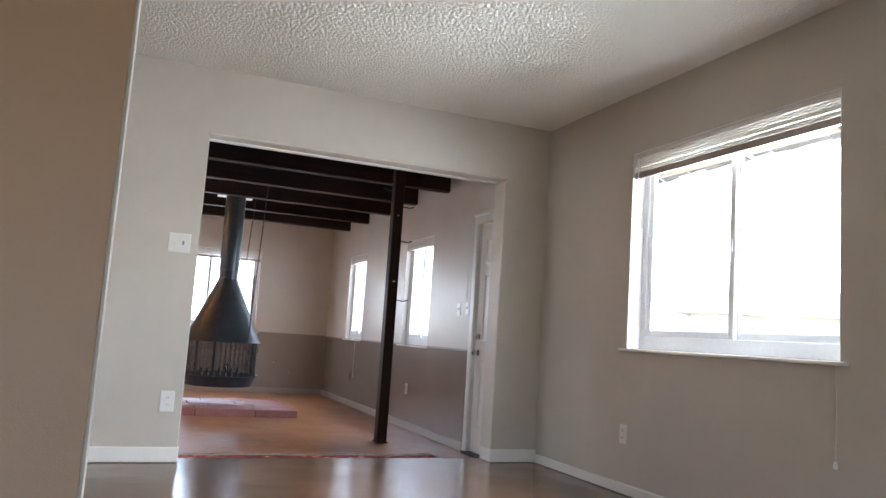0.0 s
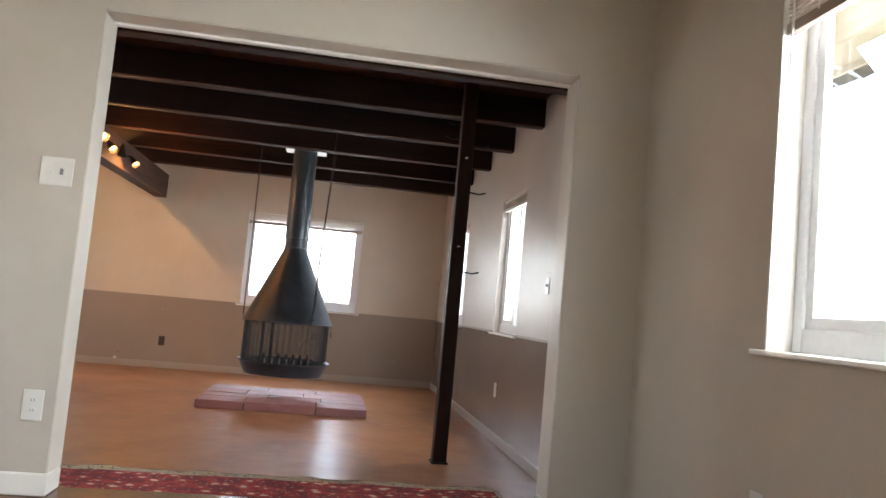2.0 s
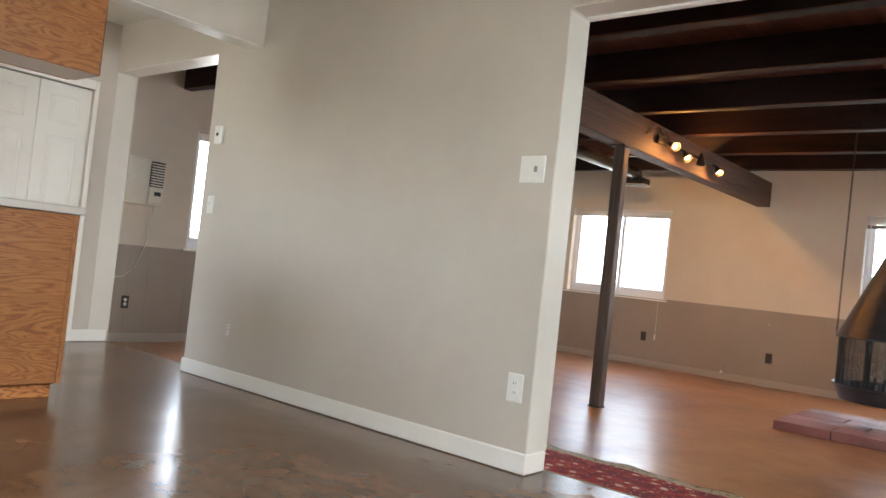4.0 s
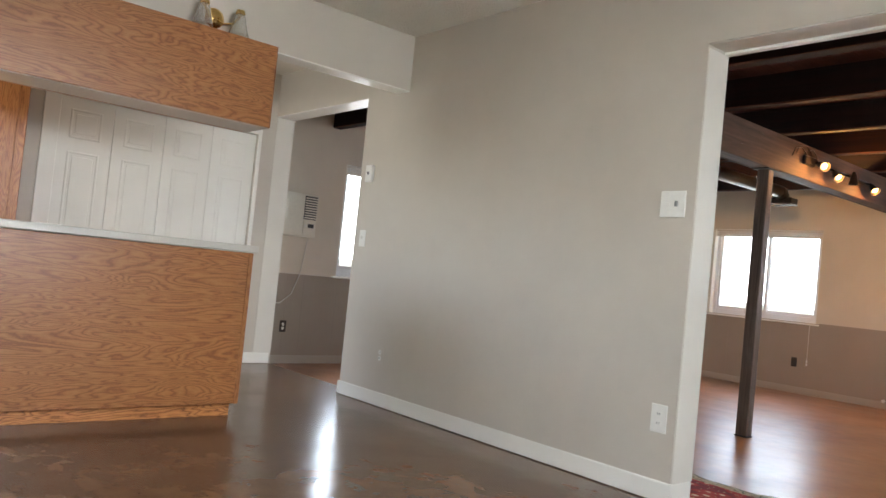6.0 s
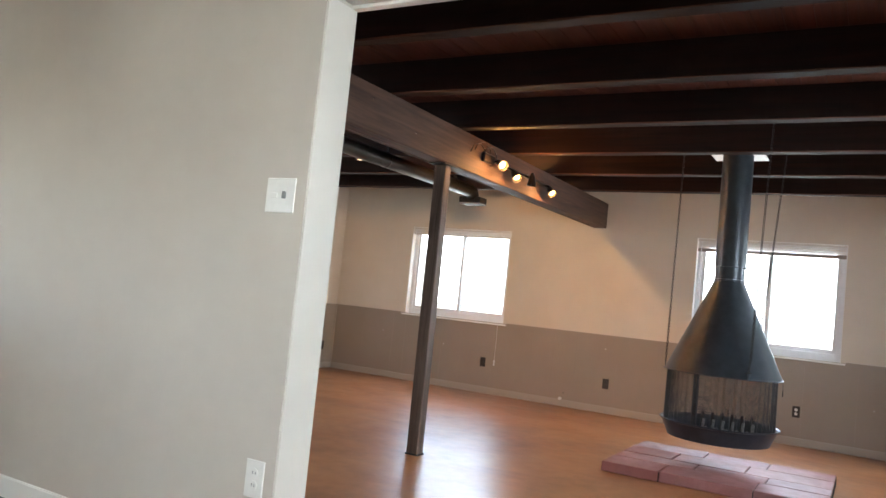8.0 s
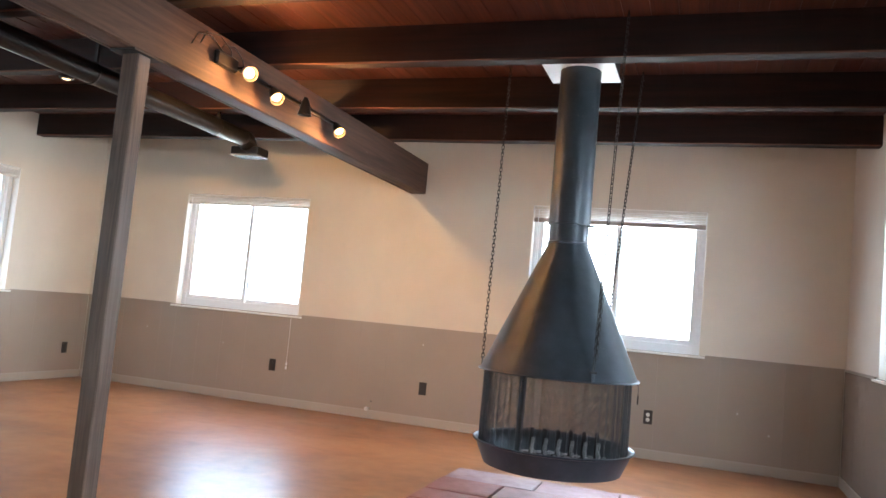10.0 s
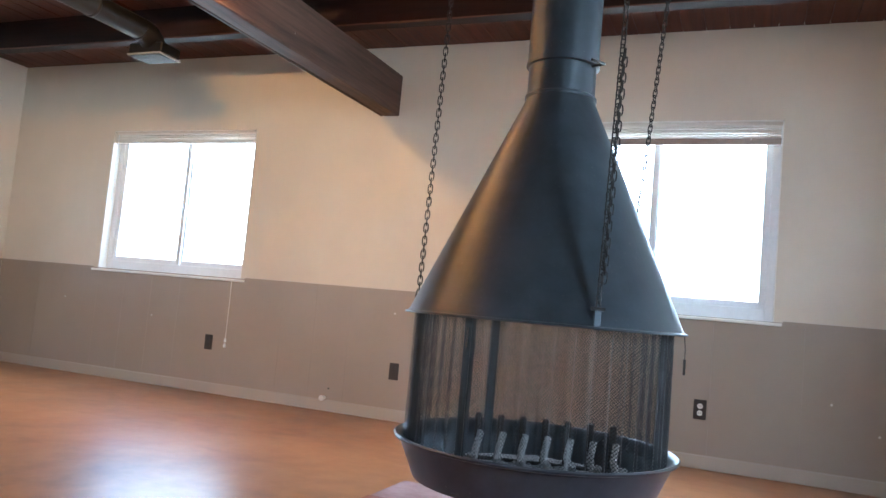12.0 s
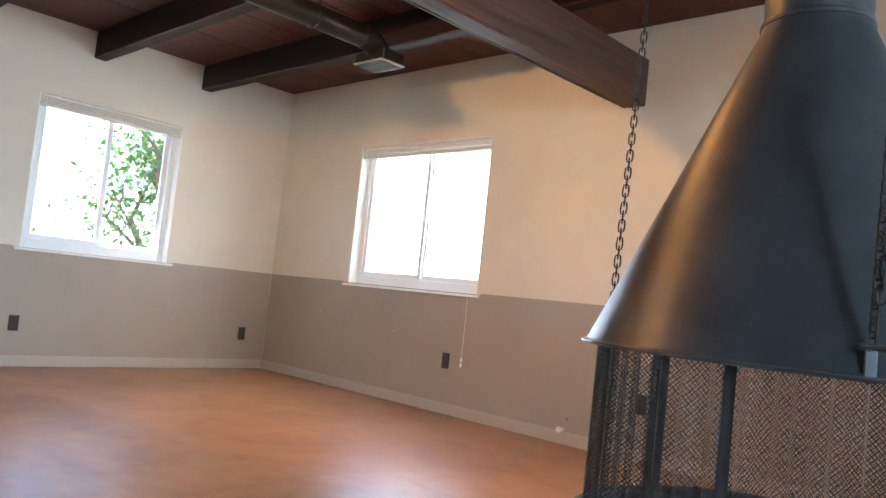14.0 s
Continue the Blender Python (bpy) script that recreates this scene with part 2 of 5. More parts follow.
def shade_glass():
    m = Nodes("ribbed clear glass")
    m.set(Base_Color=(0.95, 0.95, 0.93), Roughness=0.12, IOR=1.45, Transmission_Weight=0.9)
    return m.mat


def bulb(power):
    m = Nodes("lit warm bulb")
    m.set(Base_Color=(1, 0.8, 0.5), Emission_Color=(1.0, 0.60, 0.30), Emission_Strength=power)
    return m.mat


def rug_weave():
    m = Nodes("red floral wool")
    uv = m.add("ShaderNodeTexCoord").outputs["UV"]
    sp = m.add("ShaderNodeSeparateXYZ")
    m.link(uv, sp.inputs[0])
    mp = m.add("ShaderNodeMapping")
    mp.inputs["Scale"].default_value = (1.0, 1.35, 1)
    m.link(uv, mp.inputs["Vector"])
    warp = m.noise(uv, 14, 2)
    v = m.add("ShaderNodeTexVoronoi", feature="SMOOTH_F1")
    v.inputs["Scale"].default_value, v.inputs["Smoothness"].default_value = 11.0, 0.25
    m.link(mp.outputs[0], v.inputs["Vector"])
    v2 = m.add("ShaderNodeTexVoronoi")
    v2.inputs["Scale"].default_value = 26.0
    m.link(mp.outputs[0], v2.inputs["Vector"])
    petal = m.math("ADD", v.outputs["Distance"], m.math("MULTIPLY", warp, 0.35))
    col = m.ramp(petal, [(0.36, (0.70, 0.54, 0.40)), (0.43, (0.40, 0.06, 0.045)), (0.72, (0.33, 0.026, 0.032)), (0.8, (0.2, 0.024, 0.035))])
    col = m.mix(m.ramp(v2.outputs["Distance"], [(0.17, (1, 1, 1)), (0.22, (0, 0, 0))]), col, (0.5, 0.36, 0.22))
    edge = m.math("ABSOLUTE", m.math("SUBTRACT", sp.outputs[1], 0.31))
    vine = m.math("ADD", edge, m.math("MULTIPLY", m.math("SINE", m.math("MULTIPLY", sp.outputs[0], 42.0)), 0.008))
    border = m.math("GREATER_THAN", edge, 0.222)
    bcol = m.ramp(m.noise(uv, 38, 3), [(0.42, (0.42, 0.33, 0.22)), (0.55, (0.52, 0.42, 0.3)), (0.62, (0.12, 0.12, 0.07))])
    col = m.mix(border, col, bcol)
    col = m.mix(m.math("GREATER_THAN", vine, 0.298), col, (0.16, 0.12, 0.075))
    m.set(Base_Color=col, Roughness=0.95)
    m.bump(m.noise(uv, 300, 2), 0.5, 0.003)
    return m.mat


def hearth_stone():
    m = Nodes("pink hearth stone")
    o = m.world_coords()
    r = m.add("ShaderNodeObjectInfo").outputs["Random"]
    base = m.ramp(r, [(0.0, (0.36, 0.135, 0.12)), (0.45, (0.42, 0.185, 0.17)), (0.8, (0.39, 0.20, 0.205)), (1.0, (0.43, 0.31, 0.32))])
    n = m.noise(o, 6.0, 6, 0.7)
    col = m.mix(m.ramp(n, [(0.4, (0, 0, 0)), (0.75, (0.6, 0.6, 0.6))]), base, (0.2, 0.08, 0.075))
    m.set(Base_Color=col, Roughness=m.math("MULTIPLY_ADD", n, 0.3, 0.36))
    m.bump(m.math("ADD", n, m.noise(o, 60, 3)), 0.3, 0.003)
    return m.mat


def leaf_green():
    m = Nodes("leaf")
    r = m.add("ShaderNodeNewGeometry").outputs["Random Per Island"]
    m.set(Base_Color=m.ramp(r, [(0, (0.045, 0.10, 0.018)), (0.6, (0.09, 0.17, 0.03)), (1, (0.17, 0.22, 0.05))]), Roughness=0.5)
    m.b.inputs["Transmission Weight"].default_value = 0.0
    return m.mat


def dry_ground():
    m = Nodes("dry yard")
    w = m.world_coords()
    m.set(Base_Color=m.ramp(m.noise(w, 0.5, 8, 0.7), [(0.35, (0.10, 0.10, 0.06)), (0.65, (0.2, 0.18, 0.12))]), Roughness=0.95)
    m.bump(m.noise(w, 20, 4), 0.5, 0.02)
    return m.mat


M_STOVE, M_SCREEN, M_POPCORN, M_GLASS, M_SHADE = stove_paint(), wire_mesh(), popcorn(), glass(), shade_glass()
M_BULB, M_RUG, M_HEARTH, M_LEAF, M_YARD = bulb(0.28), rug_weave(), hearth_stone(), leaf_green(), dry_ground()


# ---- mesh helpers ----
def box(bm, x0, x1, y0, y1, z0, z1, bevel=0.0):
    vs = [bm.verts.new((x, y, z)) for x in (x0, x1) for y in (y0, y1) for z in (z0, z1)]
    fs = [bm.faces.new([vs[i] for i in q]) for q in ((0, 1, 3, 2), (4, 6, 7, 5), (0, 4, 5, 1), (2, 3, 7, 6), (0, 2, 6, 4), (1, 5, 7, 3))]
    if bevel:
        bmesh.ops.bevel(bm, geom=list({e for f in fs for e in f.edges}), offset=bevel, segments=1, affect="EDGES", profile=0.5)
    return bm


def boxed(x0, x1, y0, y1, z0, z1, bevel=0.0):
    return box(bmesh.new(), x0, x1, y0, y1, z0, z1, bevel)


def lathe(bm, profile, n=48, cx=0.0, cy=0.0, closed=False):
    rings = []
    for r, z in profile:
        rings.append([bm.verts.new((cx + r * math.cos(2 * math.pi * i / n), cy + r * math.sin(2 * math.pi * i / n), z)) for i in range(n)] if r > 1e-6 else [bm.verts.new((cx, cy, z))])
    pairs = list(zip(rings, rings[1:])) + ([(rings[-1], rings[0])] if closed else [])
    for a, b in pairs:
        for i in range(n):
            j = (i + 1) % n
            q = [a[i % len(a)], a[j % len(a)], b[j % len(b)], b[i % len(b)]]
            q = list(dict.fromkeys(q))
            if len(q) > 2:
                bm.faces.new(q)
    return bm


def tube(bm, pts, r, n=8, loop=False):
    pts = [Vector(p) for p in pts]
    rings, up = [], Vector((0.31, 0.27, 0.91)).normalized()
    for i, p in enumerate(pts):
        a = pts[(i - 1) % len(pts)] if (loop or i) else p
        b = pts[(i + 1) % len(pts)] if (loop or i < len(pts) - 1) else p
        d = (b - a).normalized()
        u = d.cross(up)
        if u.length < 0.05:
            u = d.cross(Vector((1, 0, 0)))
        u.normalize()
        v = d.cross(u)
        rings.append([bm.verts.new(p + r * (math.cos(2 * math.pi * k / n) * u + math.sin(2 * math.pi * k / n) * v)) for k in range(n)])
    for i in range(len(rings) if loop else len(rings) - 1):
        a, b = rings[i], rings[(i + 1) % len(rings)]
        for k in range(n):
            bm.faces.new((a[k], a[(k + 1) % n], b[(k + 1) % n], b[k]))
    if not loop:
        bm.faces.new(rings[0][::-1])
        bm.faces.new(rings[-1])
    return bm


def done(name, bm, material, smooth=0.0):
    bmesh.ops.recalc_face_normals(bm, faces=bm.faces)
    me = bpy.data.meshes.new(name)
    bm.to_mesh(me)
    bm.free()
    me.materials.append(material)
    if smooth:
        me.polygons.foreach_set("use_smooth", [True] * len(me.polygons))
        me.set_sharp_from_angle(angle=radians(smooth))
    return me


def part(name, bm, material, parent=None, label="", smooth=0.0):
    """Link a bmesh as one mesh object under a thing or a part."""
    ob = new(name, done(name, bm, material, smooth))
    if parent:
        ob.parent = parent
    if label:
        tagged(ob, label)
    return ob


def empty(name, m, label, category, group="", kind=""):
    ob = new(name)
    ob.empty_display_size = 0.1
    ob.matrix_basis = m
    return tagged(ob, label, category, group, kind)


def structure(name, bm, material, label="", category=""):
    return tagged(part(name, bm, material), label, category, kind="structure")


def sheet_with_holes(bm, u0, u1, z0, z1, d0, d1, holes, axis):
    """A wall of real thickness (d0 to d1) over u by z, with openings cut through. axis "x": u runs along x, depth along y."""
    us = sorted({u0, u1, *[h[0] for h in holes], *[h[1] for h in holes]})
    zs = sorted({z0, z1, *[h[2] for h in holes], *[h[3] for h in holes]})
    us, zs = [u for u in us if u0 <= u <= u1], [z for z in zs if z0 <= z <= z1]

    def solid(i, j):
        if not (0 <= i < len(us) - 1 and 0 <= j < len(zs) - 1):
            return False
        cu, cz = (us[i] + us[i + 1]) / 2, (zs[j] + zs[j + 1]) / 2
        return not any(h[0] < cu < h[1] and h[2] < cz < h[3] for h in holes)

    cache = {}

    def v(i, j, d):
        if (i, j, d) not in cache:
            cache[i, j, d] = bm.verts.new((us[i], d, zs[j]) if axis == "x" else (d, us[i], zs[j]))
        return cache[i, j, d]

    for i in range(len(us) - 1):
        for j in range(len(zs) - 1):
            if not solid(i, j):
                continue
            for d in (d0, d1):
                bm.faces.new((v(i, j, d), v(i + 1, j, d), v(i + 1, j + 1, d), v(i, j + 1, d)))
            for (a, b), (di, dj) in ((((i, j), (i, j + 1)), (-1, 0)), (((i + 1, j), (i + 1, j + 1)), (1, 0)), (((i, j), (i + 1, j)), (0, -1)), (((i, j + 1), (i + 1, j + 1)), (0, 1))):
                if not solid(i + di, j + dj):
                    bm.faces.new((v(*a, d0), v(*b, d0), v(*b, d1), v(*a, d1)))
    return bm


# ---- plan: metres, den floor one step below the living room ----
ZD = -0.15                       # den floor
XE, XED, XW = 3.25, 3.30, -4.47  # east wall of living room and den, west wall of den
YP0, YP1, YN = 4.99, 5.165, 11.99  # partition faces, north wall
ZC, ZCD = 2.555, 2.625           # ceilings
OPEN = (0.69, 2.88, 0.0, 2.12)   # wide opening to the den
OPEN2 = (-3.50, -2.08, 0.0, 2.185)
NORTH_WIN = [(0.62, 2.17, 0.775, 2.03), (-3.27, -1.743, 0.77, 2.0)]
WEST_WIN = [(9.665, 10.876, 0.775, 2.025), (6.37, 7.62, 0.80, 2.04)]
EAST_WIN = [(7.49, 8.35, 0.775, 1.985), (9.99, 10.82, 0.775, 1.985)]
LIVE_WIN = (2.34, 3.905, 0.89, 2.15)
# two unseen openings, added to let more daylight into the rooms
KITCHEN_FILL_GAP = (-3.48, -1.85, 0.6, 2.2)
BACK_FILL_GAP = (-1.4, 1.0, 0.05, 1.70)
DOOR = (5.42, 6.335, -0.13, 1.985)
RAIL = 0.79

# daylight of the sky standing in the openings
def sky_lamp(x, y, z, rx, rz, w, h, watts):
    d = bpy.data.lights.new("window_sky", "AREA")
    d.shape, d.size, d.size_y, d.energy, d.color = "RECTANGLE", w, h, watts, (0.93, 0.97, 1.0)
    ob = new("window_sky", d)
    ob.matrix_world = pose(x, y, z, rx, 0, rz)


# each leans towards the floor, as the light of the upper sky does
for w in NORTH_WIN:
    sky_lamp((w[0] + w[1]) / 2, YN + 0.50, (w[2] + w[3]) / 2 + 0.12, -62, 0, w[1] - w[0] - 0.02, w[3] - w[2] - 0.02, 6.0)
for w in EAST_WIN:
    sky_lamp(XED + 0.47, (w[0] + w[1]) / 2, (w[2] + w[3]) / 2 + 0.12, -62, -90, w[1] - w[0] - 0.02, w[3] - w[2] - 0.02, 8.0)
sky_lamp(XW - 0.50, sum(WEST_WIN[1][:2]) / 2, sum(WEST_WIN[1][2:]) / 2 + 0.12, -62, 90, 1.2, 1.2, 7.0)
# fill lamp in the added kitchen opening, to brighten the kitchen
sky_lamp(sum(KITCHEN_FILL_GAP[:2]) / 2, 1.10, sum(KITCHEN_FILL_GAP[2:]) / 2 + 0.15, 46, 0, 1.6, 1.5, 8.0)
sky_lamp(XE + 0.62, (LIVE_WIN[0] + LIVE_WIN[1]) / 2, LIVE_WIN[2] + 0.75, -45, -90, LIVE_WIN[1] - LIVE_WIN[0] - 0.02, 0.95, 22.0)

# ---- structure ----
structure("floor_living_room", box(boxed(-3.62, XE, 1.45, YP1, -0.20, 0.0), -1.82, XE, -2.6, 1.45, -0.20, 0.0), M_FLOOR1, "glossy umber stained concrete floor with worn patches", "floor")
structure("floor_den", boxed(XW, XED, YP1, YN, -0.35, ZD), M_FLOOR2, "glossy orange-brown stained concrete floor, one step down", "floor")
structure("ceiling_living_room", box(boxed(-3.62, XE, 1.45, YP0, ZC, ZC + 0.12), -1.82, XE, -2.4, 1.45, ZC, ZC + 0.12), M_POPCORN, "off-white sprayed texture ceiling", "ceiling")
wall_partition = structure("wall_partition", sheet_with_holes(bmesh.new(), XW, XED, 0.0, 2.75, YP0, YP1, [OPEN, OPEN2], "x"), M_GREIGE, "greige painted wall with a wide opening to the den", "wall")
wall_east_living = structure("wall_east_living", sheet_with_holes(bmesh.new(), -2.4, YP0, 0.0, 2.75, XE, XE + 0.20, [LIVE_WIN], "y"), M_GREIGE, "greige painted wall with a sliding window", "wall")
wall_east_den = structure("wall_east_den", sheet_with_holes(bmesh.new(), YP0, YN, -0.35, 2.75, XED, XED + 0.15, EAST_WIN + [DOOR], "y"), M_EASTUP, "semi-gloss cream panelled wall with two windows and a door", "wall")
wall_north = structure("wall_north", sheet_with_holes(bmesh.new(), XW - 0.2, XED + 0.15, -0.35, 2.75, YN, YN + 0.18, NORTH_WIN, "x"), M_CREAM, "cream wall above taupe panelling", "wall")
wall_west = structure("wall_west", sheet_with_holes(bmesh.new(), YP0, YN, -0.35, 2.75, XW - 0.18, XW, WEST_WIN, "y"), M_CREAM, "cream wall above taupe panelling with an air conditioner", "wall")
CLOSET = (3.25, 4.83, 0.0, 2.0)
structure("wall_kitchen", sheet_with_holes(bmesh.new(), 1.57, YP0, 0.0, ZC, -3.62, -3.50, [CLOSET], "y"), M_GREIGE, "pale painted kitchen wall with a closet opening", "wall")
structure("wall_closet_back", boxed(-4.25, -4.17, 1.57, YP0, 0, ZC), M_GREIGE, "plain closet back wall", "wall")
structure("wall_kitchen_south", sheet_with_holes(bmesh.new(), -3.62, -1.70, 0.0, ZC, 1.45, 1.57, [KITCHEN_FILL_GAP], "x"), M_GREIGE, "pale kitchen wall with an unseen opening added for daylight", "wall")
structure("wall_entry", boxed(-0.30, 0.275, 1.45, 1.57, 0.0, ZC), M_WARM_TINT, "wall tinted tan for warm light, ending at the living room", "wall")
structure("wall_entry_end", boxed(0.276, 0.282, 1.449, 1.571, 0.0, ZC), M_GREIGE, "greige corner bead at the wall end", "trim")
structure("wall_back", sheet_with_holes(bmesh.new(), -1.82, XE, 0.0, 2.75, -2.6, -2.4, [BACK_FILL_GAP], "x"), M_GREIGE, "plain greige back wall with an unseen opening added for daylight", "wall")
structure("wall_back_west", boxed(-1.82, -1.70, -2.4, 1.45, 0.0, ZC), M_GREIGE, "plain greige side wall", "wall")
structure("soffit", boxed(-1.72, -1.58, 1.57, YP0, 2.178, ZC), M_GREIGE, "greige soffit beam above the bar", "soffit")

# thin white sheet added: paints the light thrown up onto the soffit
structure("soffit_underside_glow", boxed(-1.719, -1.581, 1.57, YP0 - 0.001, 2.170, 2.177), M_TRIM, "white painted underside of the soffit, bright for light from below", "trim")

# den ceiling: tongue-and-groove planks running north
bm = bmesh.new()
x, rr = XW, random.Random(5)
while x < XED - 0.01:
    w = min(0.143, XED - x)
    box(bm, x + 0.002, x + w - 0.002, YP1, YN, ZCD - rr.uniform(0, 0.002), ZCD + 0.03)
    x += w
box(bm, XW, XED, YP1, YN, ZCD + 0.02, ZCD + 0.10)
structure("ceiling_den", bm, M_PLANK, "dark red-brown plank ceiling", "ceiling")

# unseen slab added over all, so that no sky leaks in
structure("roof", box(boxed(XW - 0.2, XED + 0.2, 1.2, YN + 0.2, 2.76, 2.86), -1.9, XED + 0.2, -3.2, 1.2, 2.76, 2.86), M_ROOF, "unseen flat roof slab keeping the sky out", "roof")


def beam_mesh(length, axis, w, h):
    """A sawn timber with slightly uneven arrises."""
    bm = bmesh.new()
    n, r = 28, random.Random(int(length * 100))
    rings = []
    for i in range(n + 1):
        s = length * i / n
        j = [r.uniform(-0.0035, 0.0035) for _ in range(8)]
        c = 0.008
        sec = [(-w / 2 + j[0], 0.0 + c), (-w / 2 + c, 0.0 + j[1]), (w / 2 - c, 0.0 + j[2]), (w / 2 + j[3], 0.0 + c), (w / 2, h), (-w / 2, h)]
        rings.append([bm.verts.new((s, a, b) if axis == 0 else (a, s, b)) for a, b in sec])
    for p, q in zip(rings, rings[1:]):
        for k in range(6):
            bm.faces.new((p[k], p[(k + 1) % 6], q[(k + 1) % 6], q[k]))
    bm.faces.new(rings[0])
    bm.faces.new(rings[-1])
    return bm


BEAM_Z = 2.40
_beam = done("ceiling_beam", beam_mesh(XED - XW, 0, 0.10, ZCD - BEAM_Z - 0.004), M_BEAM)
# worn chamfers made paler: the light their edges catch is painted on
_beam.materials.append(M_ARRIS_LIT)
for p in _beam.polygons:
    if p.index < 28 * 6 and p.index % 6 in (0, 2):
        p.material_index = 1
for k in range(7):
    ob = new("ceiling_beam", _beam)
    ob.location = (XW, 11.05 - 0.97 * k, BEAM_Z)
    tagged(ob, "dark stained timber ceiling beam with worn lower edges painted to catch light", "beam", "ceiling beams", "structure")
gird = empty("girder", pose(-0.538, YP1, 2.09), "weathered brown timber girder carrying the ceiling beams", "girder", kind="structure")
part("girder_timber", beam_mesh(YN - YP1, 1, 0.13, BEAM_Z - 2.09 - 0.003), M_GIRDER, gird)
part("bearing_plate", boxed(-0.085, -0.066, 0.0, YN - YP1 - 0.01, -0.002, 0.12, 0.003), M_GIRDER, gird)


def strip(name, u0, u1, z0, z1, d, depth, axis, sign, material, label="", category="baseboard", holes=()):
    """Baseboard or rail along a wall face at d, standing out by depth, broken at holes along u."""
    bm, cuts = bmesh.new(), [u0]
    for a, b in sorted(holes):
        cuts += [a, b]
    cuts.append(u1)
    for a, b in zip(cuts[::2], cuts[1::2]):
        if b - a < 0.005:
            continue
        p, q = sorted((d, d + sign * depth))
        e = min(0.006, depth * 0.4)
        if axis == "x":
            box(bm, a, b, p, q, z0, z1 - e)
            box(bm, a, b, *((p + e, q) if sign < 0 else (p, q - e)), z1 - e, z1)
        else:
            box(bm, p, q, a, b, z0, z1 - e)
            box(bm, *((p + e, q) if sign < 0 else (p, q - e)), a, b, z1 - e, z1)
    return structure(name, bm, material, label, category)


BH = 0.095
strip("baseboard", OPEN2[1] - 0.012, OPEN[0] + 0.012, 0.006, BH, YP0, 0.012, "x", -1, M_TRIM, "white painted baseboard")
strip("baseboard", OPEN[1] - 0.012, XE, 0.006, BH, YP0, 0.012, "x", -1, M_TRIM, "white painted baseboard")
strip("baseboard", YP0, YP1 - 0.02, 0.006, BH, OPEN[0], 0.012, "y", 1, M_TRIM, "white painted baseboard on the jamb")
strip("baseboard", YP0, YP1 - 0.02, 0.006, BH, OPEN[1], 0.012, "y", -1, M_TRIM, "white painted baseboard on the jamb")
strip("baseboard", YP0, YP1 - 0.02, 0.006, BH, OPEN2[0], 0.012, "y", 1, M_TRIM, "white painted baseboard on the jamb")
strip("baseboard", YP0, YP1 - 0.02, 0.006, BH, OPEN2[1], 0.012, "y", -1, M_TRIM, "white painted baseboard on the jamb")
strip("baseboard", -2.4, YP0, 0.006, BH - 0.03, XE, 0.012, "y", -1, M_TRIM, "white painted baseboard")
strip("baseboard", 4.862, YP0, 0.006, BH, -3.50, 0.012, "y", 1, M_TRIM, "white painted baseboard")
strip("baseboard", XW, XED, ZD + 0.004, ZD + 0.088, YN, 0.018, "x", -1, M_BASE, "taupe painted baseboard lightened for the highlight on its top edge")
strip("baseboard", YP1, YN, ZD + 0.004, ZD + 0.088, XW, 0.018, "y", 1, M_BASE, "taupe painted baseboard lightened for the highlight on its top edge")
strip("baseboard", 6.42, YN, ZD + 0.004, ZD + 0.088, XED, 0.018, "y", -1, M_BASE, "taupe painted baseboard lightened for the highlight on its top edge")
strip("chair_rail", XW, XED, RAIL - 0.018, RAIL, YN, 0.016, "x", -1, M_TAUPE, "thin taupe cap rail on the panelling", "chair rail", [(w[0] - 0.05, w[1] + 0.05) for w in NORTH_WIN])
strip("chair_rail", YP1, YN, RAIL - 0.018, RAIL, XW, 0.016, "y", 1, M_TAUPE, "thin taupe cap rail on the panelling", "chair rail", [(w[0] - 0.05, w[1] + 0.05) for w in WEST_WIN])
strip("chair_rail", 6.42, YN, RAIL - 0.018, RAIL, XED, 0.016, "y", -1, M_TAUPE, "thin taupe cap rail on the panelling", "chair rail", [(w[0] - 0.05, w[1] + 0.05) for w in EAST_WIN])
# thin casing strips round the wide opening, and the metal bead under its head
bm = bmesh.new()
box(bm, OPEN[0] - 0.002, OPEN[1] + 0.002, YP1 - 0.03, YP1 + 0.004, OPEN[3] - 0.018, OPEN[3] - 0.002, 0.002)
structure("trim", bm, M_TRIM, "white bead under the head of the opening", "trim")
for xx in (OPEN[0], OPEN[1]):
    bm = bmesh.new()
    s = 1 if xx == OPEN[0] else -1
    a, b = sorted((xx + s * 0.001, xx + s * 0.006))
    box(bm, a, b, YP0 + 0.004, YP1 - 0.004, BH, OPEN[3] - 0.02)
    structure("jamb_lining", bm, M_JAMB_LIT, "jamb lining of the opening, lightened for window light", "trim")
bm = bmesh.new()
box(bm, OPEN[0] + 0.006, OPEN[1] - 0.006, YP0 + 0.004, YP1 - 0.034, OPEN[3] - 0.006, OPEN[3] - 0.001)
structure("head_lining", bm, M_JAMB_LIT, "head lining of the opening, lightened like its jambs", "trim")
bm = bmesh.new()
box(bm, OPEN2[0] + 0.001, OPEN2[0] + 0.006, YP0 + 0.004, YP1 - 0.004, BH, OPEN2[3] - 0.01)
structure("jamb_lining", bm, M_JAMB_LIT, "jamb lining of the passage, lightened for window light", "trim")
# white here stands for the glow under the passage head
bm = bmesh.new()
box(bm, OPEN2[0] + 0.006, OPEN2[1], YP0 + 0.004, YP1 - 0.004, OPEN2[3] - 0.006, OPEN2[3] - 0.001)
structure("head_lining", bm, M_TRIM, "white head lining of the passage, bright for light from below", "trim")


